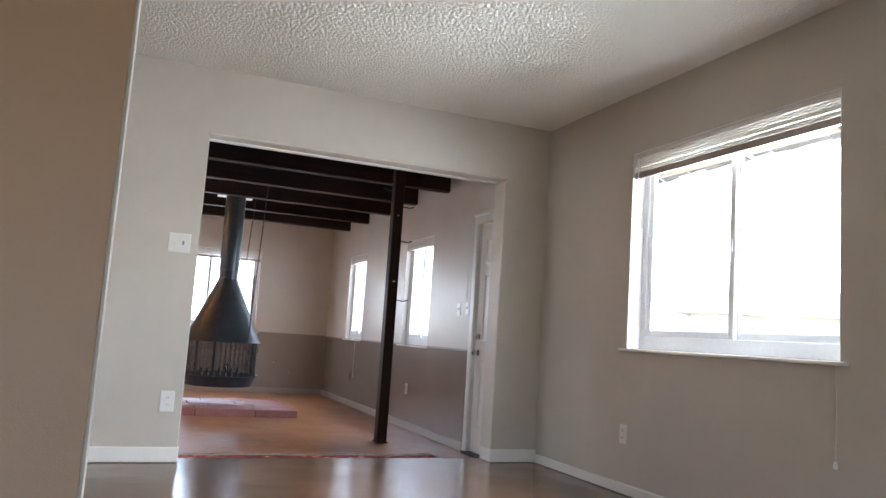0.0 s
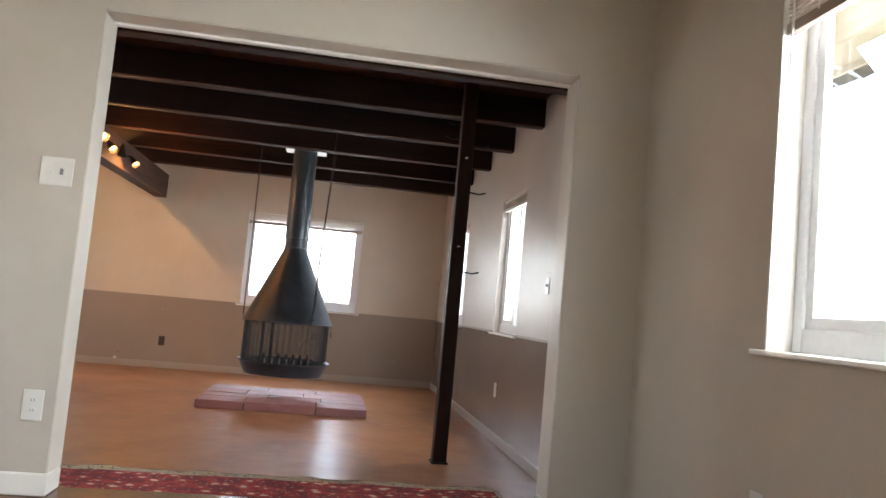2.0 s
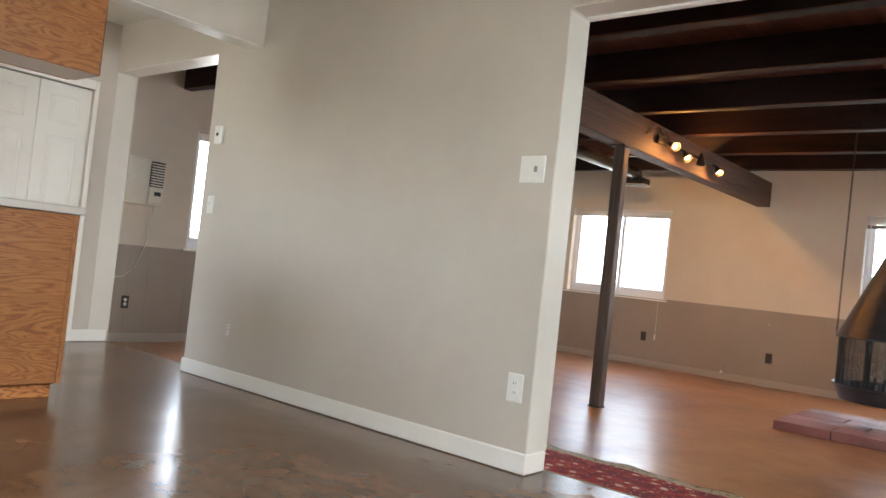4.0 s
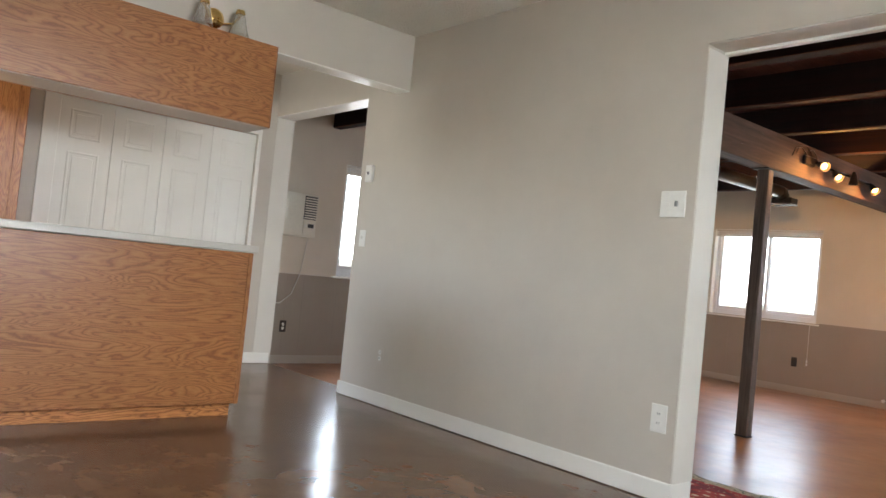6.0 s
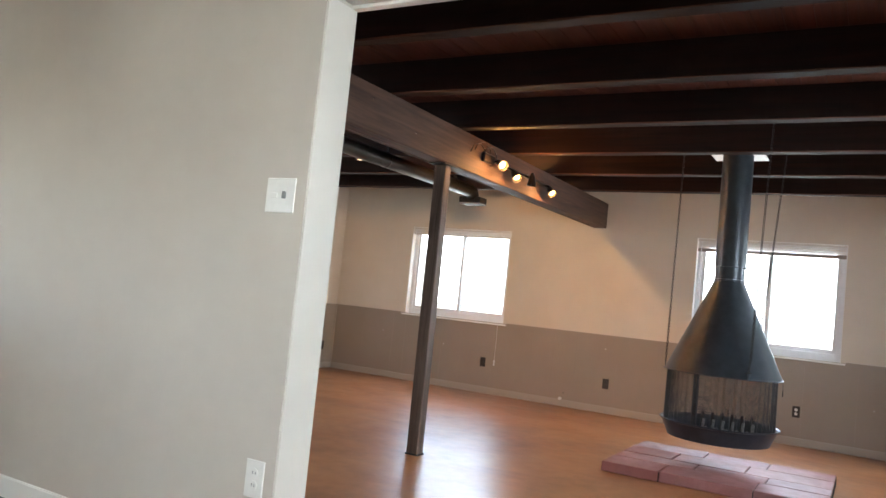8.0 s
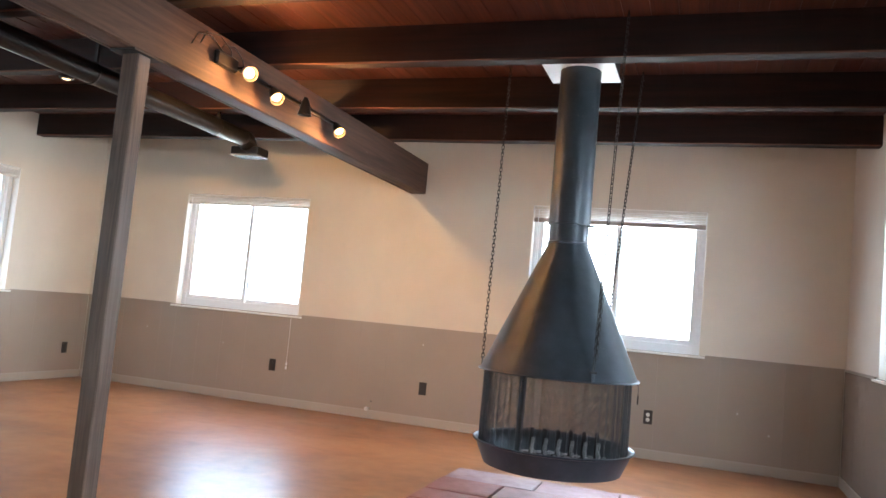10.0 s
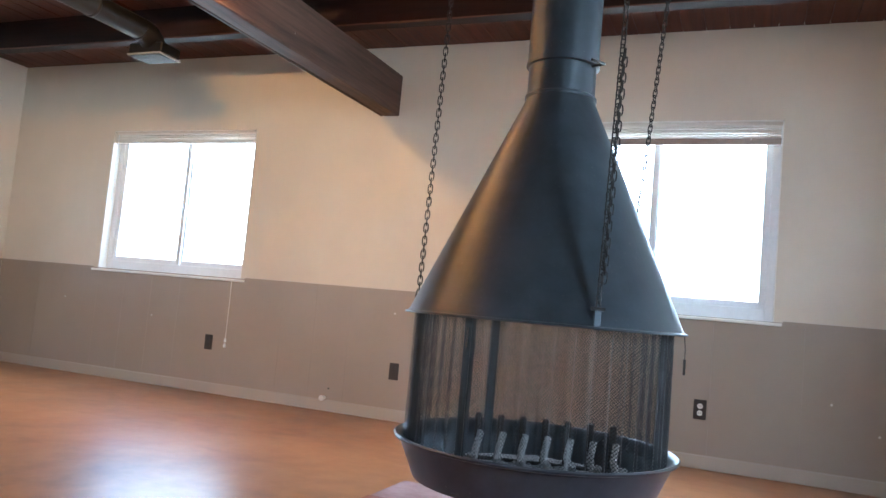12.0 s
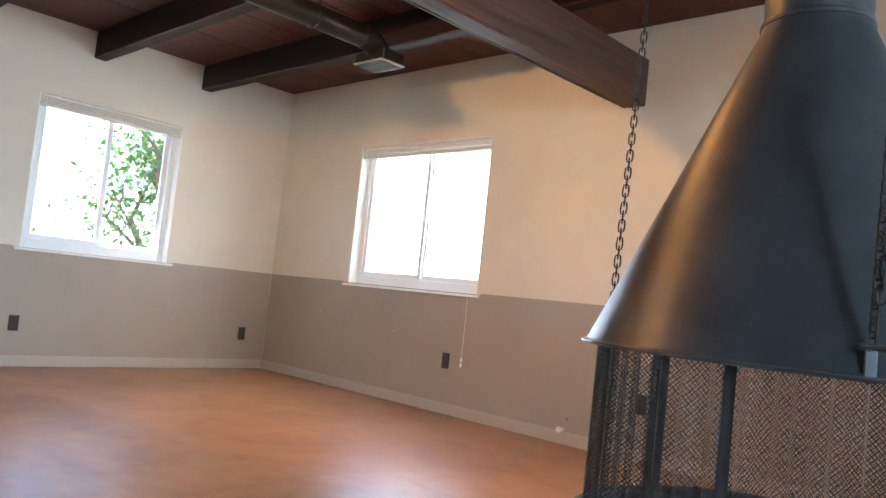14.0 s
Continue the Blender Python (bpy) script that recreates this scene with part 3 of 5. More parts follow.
# ---- windows and blinds ----
def window(name, m, w, h, depth, blind, wand=True, shaded_rail=False, label="white vinyl sliding window glowing with daylight", group_label="cream mini blind drawn up to the top of the window"):
    """Sliding window in a wall. Local x along the wall, y outward, z up from the sill; the wall's inner face is y = 0."""
    win = empty(name, m, label, "window", kind="structure")
    f, y0, y1 = 0.055, depth - 0.075, depth - 0.005
    bm = bmesh.new()
    for a in ((0.004, f, y0, y1, 0.004, h - 0.004), (w - f, w - 0.004, y0, y1, 0.004, h - 0.004), (f, w - f, y0, y1, 0.004, f + 0.03), (f, w - f, y0, y1, h - f, h - 0.004)):
        box(bm, *a, 0.003)
    part("window_frame", bm, M_VINYL, win)
    # painted lining of the reveal
    bm = bmesh.new()
    box(bm, 0.0005, 0.006, 0.002, y0, 0.004, h - 0.006)
    box(bm, w - 0.006, w - 0.0005, 0.002, y0, 0.004, h - 0.006)
    box(bm, 0.006, w - 0.006, 0.002, y0, h - 0.006, h - 0.0005)
    part("reveal_lining", bm, M_TRIM, win)
    part("window_sill", boxed(-0.045, w + 0.045, -0.032, y0 - 0.001, -0.016, 0.003, 0.004), M_TRIM, win, "white painted sill")
    mid = w * (0.50 if w > 1.56 else 0.51)
    for k, (a, b, yy) in enumerate(((f - 0.002, mid + 0.02, y0 + 0.012), (mid - 0.012, w - f + 0.002, y0 + 0.042))):
        z0, z1, s = f + 0.028, h - f + 0.002, 0.040
        bm = bmesh.new()
        box(bm, a, a + s, yy, yy + 0.022, z0, z1, 0.002)
        box(bm, b - s, b, yy, yy + 0.022, z0, z1, 0.002)
        box(bm, a + s, b - s, yy, yy + 0.022, z0, z0 + s, 0.002)
        box(bm, a + s, b - s, yy, yy + 0.022, z1 - s, z1, 0.002)
        sash = part("sash", bm, M_VINYL, win)
        pane = part("pane", boxed(a + s - 0.004, b - s + 0.004, yy + 0.009, yy + 0.013, z0 + s - 0.004, z1 - s + 0.004), M_GLASS, sash, "clear glass pane")
        pane.visible_shadow = False
        if k == 0:
            part("latch", boxed(b - 0.025, b - 0.010, yy - 0.012, yy - 0.0005, h * 0.45, h * 0.45 + 0.07, 0.003), M_VINYL, sash)
    # the blind hangs in the reveal
    bl = empty("window_blind", m @ pose(0, 0.012, h - 0.008), group_label, "blind", "mini blinds")
    part("headrail", boxed(0.010, w - 0.010, 0.0, 0.026, -0.026, -0.001, 0.002), M_SLAT, bl)
    n = max(3, int((blind - 0.05) / 0.015))
    slat = boxed(0.014, w - 0.014, 0.0, 0.025, -0.0045, 0.0045, 0.002)
    slat_me = done("slat", slat, M_SLAT)
    rr = random.Random(int(w * 1000))
    for k in range(n):
        s = new("slat", slat_me)
        s.parent = bl
        s.location, s.rotation_euler = (0, rr.uniform(-0.003, 0.003), -0.037 - k * 0.015), (rr.uniform(-0.07, 0.02), rr.uniform(-0.0008, 0.0008), 0)
    zb = -0.031 - n * 0.015
    part("bottom_rail", boxed(0.012, w - 0.012, -0.001, 0.026, zb - (0.04 if shaded_rail else 0.024), zb, 0.002), M_RAIL_BACKLIT if shaded_rail else M_SLAT, bl, "bottom rail browned for backlit shade" if shaded_rail else "")
    for fx in (0.12, 0.5, 0.88):
        part("ladder_cord", boxed(w * fx - 0.003, w * fx + 0.003, -0.004, -0.002, zb - 0.012, -0.02), M_CORD, bl)
    if wand:
        part("wand", tube(bmesh.new(), [(0.055, -0.005, -0.028), (0.052, -0.006, -0.35), (0.05, -0.006, -0.62)], 0.004, 6), M_VINYL, bl)
    return win


def on_north(u, z):
    return pose(u, YN, z)


def on_east(u, z, x=XED):
    return pose(x, u, z, 0, 0, -90)


def on_west(u, z):
    return pose(XW, u, z, 0, 0, 90)


window("window_1", on_east(LIVE_WIN[1], LIVE_WIN[2], XE), LIVE_WIN[1] - LIVE_WIN[0], LIVE_WIN[3] - LIVE_WIN[2], 0.17, 0.15, True, True)
for k, a in enumerate(NORTH_WIN):
    window("window_%d" % (2 + k), on_north(a[0], a[2]), a[1] - a[0], a[3] - a[2], 0.16, 0.13 if k == 0 else 0.085, True, k == 0)
for k, a in enumerate(WEST_WIN):
    window("window_%d" % (4 + k), on_west(a[0], a[2]), a[1] - a[0], a[3] - a[2], 0.16, 0.075)
for k, a in enumerate(EAST_WIN):
    window("window_%d" % (6 + k), on_east(a[1], a[2]), a[1] - a[0], a[3] - a[2], 0.13, 0.08, False)

# ---- east door of the den ----
door = empty("door_1", on_east(DOOR[1], DOOR[2]), "white painted panelled entrance door, closed", "door", kind="structure")
DW, DH = DOOR[1] - DOOR[0], DOOR[3] - DOOR[2]
bm = bmesh.new()
box(bm, -0.062, 0.012, -0.018, -0.001, -0.018, DH + 0.062, 0.004)
box(bm, DW - 0.012, DW + 0.062, -0.018, -0.001, -0.018, DH + 0.062, 0.004)
box(bm, 0.012, DW - 0.012, -0.018, -0.001, DH - 0.012, DH + 0.062, 0.004)
box(bm, -0.075, DW + 0.075, -0.03, -0.001, DH + 0.062, DH + 0.085, 0.003)
part("casing", bm, M_TRIM, door, "white moulded casing")
leaf = part("door_leaf", boxed(0.014, DW - 0.014, 0.03, 0.07, 0.004, DH - 0.014, 0.003), M_TRIM, door)
for x0, x1 in ((0.13, DW / 2 - 0.05), (DW / 2 + 0.05, DW - 0.13)):
    for z0, z1 in ((0.22, 0.85), (1.0, 1.62), (1.72, 1.95)):
        bm = bmesh.new()
        for a in ((x0, x0 + 0.02, z0, z1), (x1 - 0.02, x1, z0, z1), (x0 + 0.02, x1 - 0.02, z0, z0 + 0.02), (x0 + 0.02, x1 - 0.02, z1 - 0.02, z1)):
            box(bm, a[0], a[1], 0.02, 0.0295, a[2], a[3], 0.004)
        part("panel_moulding", bm, M_TRIM, leaf)


def knob(z, r, out, name):
    prof = [(0, -0.0), (r * 1.1, 0.0), (r * 1.1, 0.006), (r * 0.45, 0.008), (r * 0.45, out * 0.5), (r, out * 0.62), (r * 0.95, out * 0.9), (0, out)]
    bm = lathe(bmesh.new(), prof, 20)
    bmesh.ops.transform(bm, matrix=Matrix.Translation((0.075, 0.03, z)) @ Matrix.Rotation(radians(90), 4, "X"), verts=bm.verts)
    part(name, bm, M_STEEL, leaf, "bright steel " + name, 40)


part("threshold", boxed(-0.01, DW + 0.01, -0.05, 0.07, -0.0195, 0.003, 0.003), M_SOOT, door, "dark metal threshold")
knob(0.90, 0.028, 0.062, "doorknob")
knob(1.045, 0.026, 0.03, "deadbolt")

# ---- closet doors in the kitchen ----
closet = empty("bifold_door", pose(-3.535, CLOSET[0], 0.0, 0, 0, 90), "white four-leaf panelled bifold closet door, closed", "closet door")
LW = (CLOSET[1] - CLOSET[0]) / 4
for k in range(4):
    lf = part("door_leaf", boxed(k * LW + 0.0015, (k + 1) * LW - 0.0015, 0.0, 0.034, 0.015, 1.985, 0.003), M_TRIM, closet)
    for z0, z1 in ((0.14, 0.86), (0.98, 1.58), (1.68, 1.90)):
        x0, x1 = k * LW + 0.085, (k + 1) * LW - 0.085
        bm = bmesh.new()
        for a in ((x0, x0 + 0.016, z0, z1), (x1 - 0.016, x1, z0, z1), (x0 + 0.016, x1 - 0.016, z0, z0 + 0.016), (x0 + 0.016, x1 - 0.016, z1 - 0.016, z1)):
            box(bm, a[0], a[1], -0.008, -0.0005, a[2], a[3], 0.003)
        box(bm, x0 + 0.035, x1 - 0.035, -0.006, -0.0005, z0 + 0.035, z1 - 0.035, 0.004)
        part("raised_panel", bm, M_TRIM, lf)
bm = bmesh.new()
box(bm, -3.4995, -3.485, CLOSET[0] - 0.11, CLOSET[0] + 0.002, 0.004, CLOSET[3] + 0.06, 0.003)
box(bm, -3.4995, -3.485, CLOSET[1] - 0.002, CLOSET[1] + 0.03, 0.004, CLOSET[3] + 0.06, 0.003)
box(bm, -3.4995, -3.485, CLOSET[0] + 0.002, CLOSET[1] - 0.002, CLOSET[3] - 0.01, CLOSET[3] + 0.06, 0.003)
structure("trim", bm, M_TRIM, "white closet casing", "trim")

# ---- breakfast bar and hanging cabinets ----
BY1 = 3.892
bar = empty("bar_cabinet", pose(-1.44, BY1, 0.0), "oak plywood breakfast bar back with a toe kick", "bar")
part("back_panel", boxed(-0.018, 0.0, -2.33, -0.004, 0.085, 0.950, 0.002), M_OAK, bar, "flame-figured oak plywood panel")
part("end_panel", boxed(-0.60, -0.019, -0.024, -0.004, 0.085, 0.950, 0.002), M_OAKV, bar)
part("body", boxed(-0.60, -0.019, -2.33, -0.025, 0.085, 0.948), M_OAK, bar)
part("corner_strip", boxed(0.0, 0.006, -0.030, -0.003, 0.085, 0.950, 0.002), M_OAKV, bar)
part("toe_kick", boxed(-0.56, -0.085, -2.33, -0.012, 0.001, 0.084), M_OAKPALE, bar, "paler oak toe kick")
top = empty("countertop", pose(-1.44, BY1, 0.953), "grey laminate bar top with a square edge", "countertop")
part("slab", boxed(-0.65, 0.035, -2.33, 0.012, 0.0, 0.04, 0.004), M_LAM, top)
cab = empty("hanging_cabinet", pose(-1.44, BY1 + 0.015, 1.687), "oak hanging cabinet, its back facing the living room", "cabinet")
part("back_panel", boxed(-0.016, 0.0, -2.33, -0.006, 0.0, 0.478, 0.002), M_OAK, cab)
part("body", boxed(-0.139, -0.017, -2.33, -0.006, 0.004, 0.476), M_OAK, cab)
part("end_panel", boxed(-0.138, 0.001, -0.005, 0.0, -0.002, 0.479, 0.001), M_OAKV, cab)
part("underside", boxed(-0.282, -0.017, -2.33, -0.006, -0.004, 0.003), M_LAMTAN, cab, "beige laminate underside")
part("inner_body", boxed(-0.36, -0.282, -2.33, -0.006, 0.004, 0.472, 0.002), M_OAKV, cab)
wc = empty("pantry_cabinet", pose(-3.498, 2.99, 0.0), "tall oak pantry cabinet against the kitchen wall", "cabinet")
part("body", boxed(0.0, 0.30, -0.9, 0.0, 0.0, 2.13, 0.002), M_OAKV, wc)
for k in range(2):
    d = part("door", boxed(0.301, 0.32, -0.445 - 0.45 * k, -0.005 - 0.45 * k, 0.10, 2.12, 0.004), M_OAKV, wc)
    part("door_panel", boxed(0.3202, 0.325, -0.385 - 0.45 * k, -0.065 - 0.45 * k, 0.17, 2.05, 0.004), M_OAKV, d)

# ---- brass wall light above the cabinets ----
sconce = empty("wall_light", pose(-1.58, 3.56, 2.26), "polished brass wall light with clear bell shades, unlit", "wall light")


def turned(profile, m, n=24):
    bm = lathe(bmesh.new(), profile, n)
    bmesh.ops.transform(bm, matrix=m, verts=bm.verts)
    return bm


part("backplate", turned([(0, 0.0), (0.055, 0.0), (0.058, 0.006), (0.045, 0.018), (0.02, 0.03), (0, 0.032)], Matrix.Rotation(radians(90), 4, "Y")), M_BRASS, sconce, "", 40)
for s in (-1, 1):
    part("arm", tube(bmesh.new(), [(0.02, 0, 0), (0.06, 0.03 * s, -0.035), (0.10, 0.075 * s, -0.03), (0.115, 0.10 * s, 0.01), (0.115, 0.105 * s, 0.035)], 0.006, 8), M_BRASS, sconce, "", 60)
    part("cup", turned([(0, 0.055), (0.022, 0.052), (0.028, 0.035), (0.024, 0.025), (0, 0.022)], Matrix.Translation((0.115, 0.105 * s, 0))), M_BRASS, sconce, "", 40)
    part("glass_shade", turned([(0.024, 0.03), (0.034, 0.0), (0.042, -0.04), (0.058, -0.09), (0.054, -0.09), (0.038, -0.04), (0.03, 0.0), (0.02, 0.03)], Matrix.Translation((0.115, 0.105 * s, 0)), 28), M_SHADE, sconce, "clear ribbed glass bell", 50)

# ---- posts ----
p1 = empty("wood_post", pose(2.678, 6.965, ZD), "dark brown timber post with protruding pegs", "post")
part("shaft", boxed(-0.05, 0.05, -0.05, 0.05, 0.0, ZCD - ZD - 0.006, 0.006), M_POST, p1)
for z, dx, sx in ((1.372, 0.0, 1), (1.955, 0.0, 1), (2.30, 0.02, 1), (2.34, 0.0, -1), (2.45, 0.0, -1)):
    part("peg", tube(bmesh.new(), [(sx * 0.05, -0.02, z), (sx * 0.12, -0.035, z - 0.01), (sx * 0.165, -0.045, z + 0.004)], 0.006, 6), M_SOOT, p1, "dark metal peg")
for z in (1.55, 2.20):
    part("knot_hook", turned([(0, 0.0), (0.012, 0.0), (0.014, 0.008), (0.006, 0.02), (0, 0.022)], Matrix.Translation((0, -0.055, z)) @ Matrix.Rotation(radians(90), 4, "X"), 12), M_STEEL, p1)
part("base_shoe", boxed(-0.061, 0.061, -0.061, 0.061, 0.0, 0.012, 0.002), M_SOOT, p1)
p2 = empty("wood_post", pose(-0.532, 7.99, ZD), "worn grey-brown square post under the girder", "post")
part("shaft", boxed(-0.05, 0.05, -0.045, 0.045, 0.0, 2.09 - ZD - 0.002, 0.006), M_POSTGREY, p2)
part("cap_plate", boxed(-0.075, 0.075, -0.10, 0.10, 2.09 - ZD - 0.012, 2.09 - ZD - 0.002, 0.001), M_SOOT, p2)
part("base_shoe", boxed(-0.056, 0.056, -0.051, 0.051, 0.0, 0.012, 0.002), M_SOOT, p2)


# ---- track lights on the girder ----
def spot_head(parent, at, aim, lit, name="lamp_head"):
    """A small bell-shaped spot on a swivel; at and aim in the fixture's frame."""
    d = (Vector(aim) - Vector(at)).normalized()
    m = Matrix.Translation(at) @ d.to_track_quat("Z", "Y").to_matrix().to_4x4()
    hd = part(name, turned([(0, -0.085), (0.016, -0.083), (0.022, -0.06), (0.03, -0.045), (0.036, 0.0), (0.047, 0.035), (0.044, 0.035), (0.033, 0.0), (0.027, -0.04), (0, -0.04)], m, 24), M_DUCT, parent, "dark bell-shaped spot head" + (", lit" if lit else ", unlit"), 40)
    bm = turned([(0, 0.030), (0.018, 0.027), (0.031, 0.014), (0.034, 0.0), (0.026, -0.03), (0, -0.035)], m, 20)
    part("bulb", bm, M_BULB if lit else M_SHADE, hd, "", 60)
    return hd, m


def spot_lamp(name, m_world, watts, size):
    d = bpy.data.lights.new(name, "SPOT")
    d.energy, d.color, d.spot_size, d.spot_blend, d.shadow_soft_size = watts, (1.0, 0.50, 0.18), radians(size), 0.5, 0.03
    ob = new(name, d)
    ob.matrix_world = m_world
    return ob


def bulb_lamp(name, at, watts):
    d = bpy.data.lights.new(name, "POINT")
    d.energy, d.color, d.shadow_soft_size = watts, (1.0, 0.40, 0.11), 0.03
    ob = new(name, d)
    ob.location = at
    return ob


trk = empty("track_light", pose(-0.472, 8.55, 2.26), "dark four-head track light on the girder, three bulbs lit", "track light")
part("rail", boxed(0.0, 0.022, 0.0, 1.45, -0.012, 0.012, 0.003), M_DUCT, trk)
part("canopy", boxed(0.0, 0.035, -0.06, 0.14, -0.04, 0.04, 0.01), M_DUCT, trk)
for yy, dz, aim, lit in ((0.155, -0.03, (0.75, -0.55, -0.40), True), (0.46, -0.075, (0.55, -0.35, -0.65), True), (0.82, -0.06, (0.0, 0.0, -1.0), False), (1.31, -0.07, (0.5, -0.35, -0.65), True)):
    at = (0.095, yy, dz)
    part("swivel_arm", tube(bmesh.new(), [(0.012, yy, 0), (0.05, yy, 0.01 + dz / 3), (0.09, yy, dz + 0.035)], 0.007, 8), M_DUCT, trk)
    spot_head(trk, at, (at[0] + aim[0], at[1] + aim[1], at[2] + aim[2]), lit)
    if lit:
        a = Vector(at) + Vector(aim).normalized() * 0.045 + Vector((-0.472, 8.55, 2.26))
        bulb_lamp("track_lamp", a + Vector((0.02, 0, 0)), 1.5)
for k, (y0, y1, zz) in enumerate(((-0.25, 0.02, 0.06), (-0.18, 0.10, 0.09), (-0.02, 0.22, 0.075))):
    part("cable", tube(bmesh.new(), [(0.004, y0, zz - 0.06), (0.014, y0 + 0.03, zz + 0.01), (0.022, (y0 + y1) / 2, zz + 0.03), (0.012, y1 - 0.02, zz - 0.01), (0.012, y1, 0.02)], 0.0035, 6), M_DUCT, trk, "loose dark lamp cable", 60)
trk2 = empty("track_light", pose(-0.6245, 9.0, 2.30), "dark single spot on the far side of the girder, lit", "track light")
part("canopy", boxed(-0.03, 0.0, -0.05, 0.05, -0.04, 0.04, 0.008), M_DUCT, trk2)
part("swivel_arm", tube(bmesh.new(), [(-0.02, 0, 0), (-0.10, 0, 0.012), (-0.17, 0, -0.005)], 0.007, 8), M_DUCT, trk2)
_aim2 = (-0.30, 1.0, -0.30)
spot_head(trk2, (-0.19, 0.02, -0.02), (-0.19 + _aim2[0], 0.02 + _aim2[1], -0.02 + _aim2[2]), True)
_a = Vector((-0.8145, 9.02, 2.28)) + Vector(_aim2).normalized() * 0.045
spot_lamp("track_lamp", look(_a, _a + Vector(_aim2)), 15, 125)
pl = empty("puck_light", pose(-2.25, 9.02, BEAM_Z), "small lit lamp under a ceiling beam", "ceiling light")
part("ring", turned([(0.02, 0.0), (0.05, 0.0), (0.052, -0.01), (0.042, -0.022), (0.036, -0.018), (0.036, -0.004)], pose(0, 0.18, 0)), M_SOOT, pl, "", 40)
part("bulb", turned([(0, -0.026), (0.02, -0.024), (0.034, -0.014), (0.035, -0.006), (0, -0.004)], pose(0, 0.18, 0)), M_BULB, pl, "", 60)
part("stem", boxed(-0.02, 0.02, 0.16, 0.20, -0.004, ZCD - BEAM_Z - 0.002), M_SOOT, pl)

# ---- duct under the beams ----
duct = empty("air_duct", pose(-1.70, YP1, 2.31), "black round air duct hung below the beams, with a grey register", "duct")
DL = 10.62 - YP1
bm = bmesh.new()
lathe(bm, [(0.072, 0.0), (0.072, DL)], 28)
bmesh.ops.transform(bm, matrix=Matrix.Rotation(radians(-90), 4, "X"), verts=bm.verts)
part("pipe", bm, M_DUCT, duct, "", 60)
for k in range(4):
    bm = lathe(bmesh.new(), [(0.073, 0), (0.077, 0.004), (0.077, 0.018), (0.073, 0.022)], 28)
    bmesh.ops.transform(bm, matrix=Matrix.Translation((0, 1.0 + 1.35 * k, 0)) @ Matrix.Rotation(radians(-90), 4, "X"), verts=bm.verts)
    part("seam_band", bm, M_DUCT, duct, "", 60)
    part("hanger", boxed(-0.012, 0.012, 1.0 + 1.35 * k + 0.03, 1.0 + 1.35 * k + 0.05, 0.07, ZCD - 2.31 - 0.001), M_SOOT, duct)
bm = bmesh.new()
tube(bm, [(0, DL - 0.02, 0), (-0.005, DL + 0.06, -0.004), (-0.02, DL + 0.12, -0.03), (-0.03, DL + 0.16, -0.06)], 0.078, 20)
part("elbow", bm, M_DUCT, duct, "", 50)
part("boot", boxed(-0.17, 0.11, DL + 0.08, DL + 0.26, -0.125, -0.055, 0.008), M_DUCT, duct)
reg = part("register", boxed(-0.17, 0.11, DL + 0.07, DL + 0.27, -0.137, -0.126, 0.003), M_REGISTER, duct, "greyed metal register")
for k in range(5):
    part("louver", boxed(-0.155, 0.095, DL + 0.083 + 0.0352 * k, DL + 0.114 + 0.0352 * k, -0.1405, -0.1372), M_SLOT, reg)

# ---- hanging fireplace ----
FX, FY = 1.405, 9.46
fire = empty("hanging_fireplace", pose(FX, FY, 0.0), "satin black cone fireplace hung on chains above the hearth", "fireplace")
HB, HT, TR, TB = 0.666, 1.415, 0.270, 0.140
AX = math.radians(-73.7)      # towards the middle of the room
part("hood", lathe(bmesh.new(), [(0.118, HT + 0.01), (0.118, HT - 0.005), (0.446, HB + 0.012), (0.454, HB + 0.006), (0.459, HB + 0.0055), (0.461, HB + 0.002), (0.459, HB - 0.0015), (0.454, HB - 0.001), (0.438, HB + 0.008), (0.112, HT - 0.012), (0.112, HT + 0.01)], 96, closed=True), M_STOVE, fire, "smooth black cone hood", 35)
part("seam", tube(bmesh.new(), [(0.117 * math.cos(AX - 0.95), 0.117 * math.sin(AX - 0.95), HT - 0.01), (0.434 * math.cos(AX - 0.95), 0.434 * math.sin(AX - 0.95), HB + 0.016)], 0.0022, 5), M_STOVE, fire)
part("collar", lathe(bmesh.new(), [(0.112, HT + 0.0), (0.121, HT + 0.004), (0.121, HT + 0.012), (0.114, HT + 0.018), (0.114, HT + 0.115), (0.124, HT + 0.118), (0.124, HT + 0.126), (0.112, HT + 0.126)], 64, closed=True), M_STOVE, fire, "", 40)
part("flue_pipe", lathe(bmesh.new(), [(0.120, HT + 0.126), (0.120, ZCD - 0.002), (0.113, ZCD - 0.002), (0.113, HT + 0.126)], 64, closed=True), M_STOVE, fire, "black stove pipe", 40)
part("damper_handle", tube(bmesh.new(), [(0.115 * math.cos(AX + 0.95), 0.115 * math.sin(AX + 0.95), HT + 0.11), (0.16 * math.cos(AX + 0.95), 0.16 * math.sin(AX + 0.95), HT + 0.112), (0.165 * math.cos(AX + 0.55), 0.165 * math.sin(AX + 0.55), HT + 0.108)], 0.005, 8), M_CHAIN, fire, "", 60)
part("ceiling_plate", boxed(-0.21, 0.21, -0.21, 0.21, 2.455, 2.463, 0.002), M_WHITEMETAL, fire, "white metal ceiling plate")
for sx in (-1, 1):
    part("plate_strut", boxed(sx * 0.19 - 0.012, sx * 0.19 + 0.012, -0.2, 0.2, 2.463, ZCD - 0.002), M_SOOT, fire)
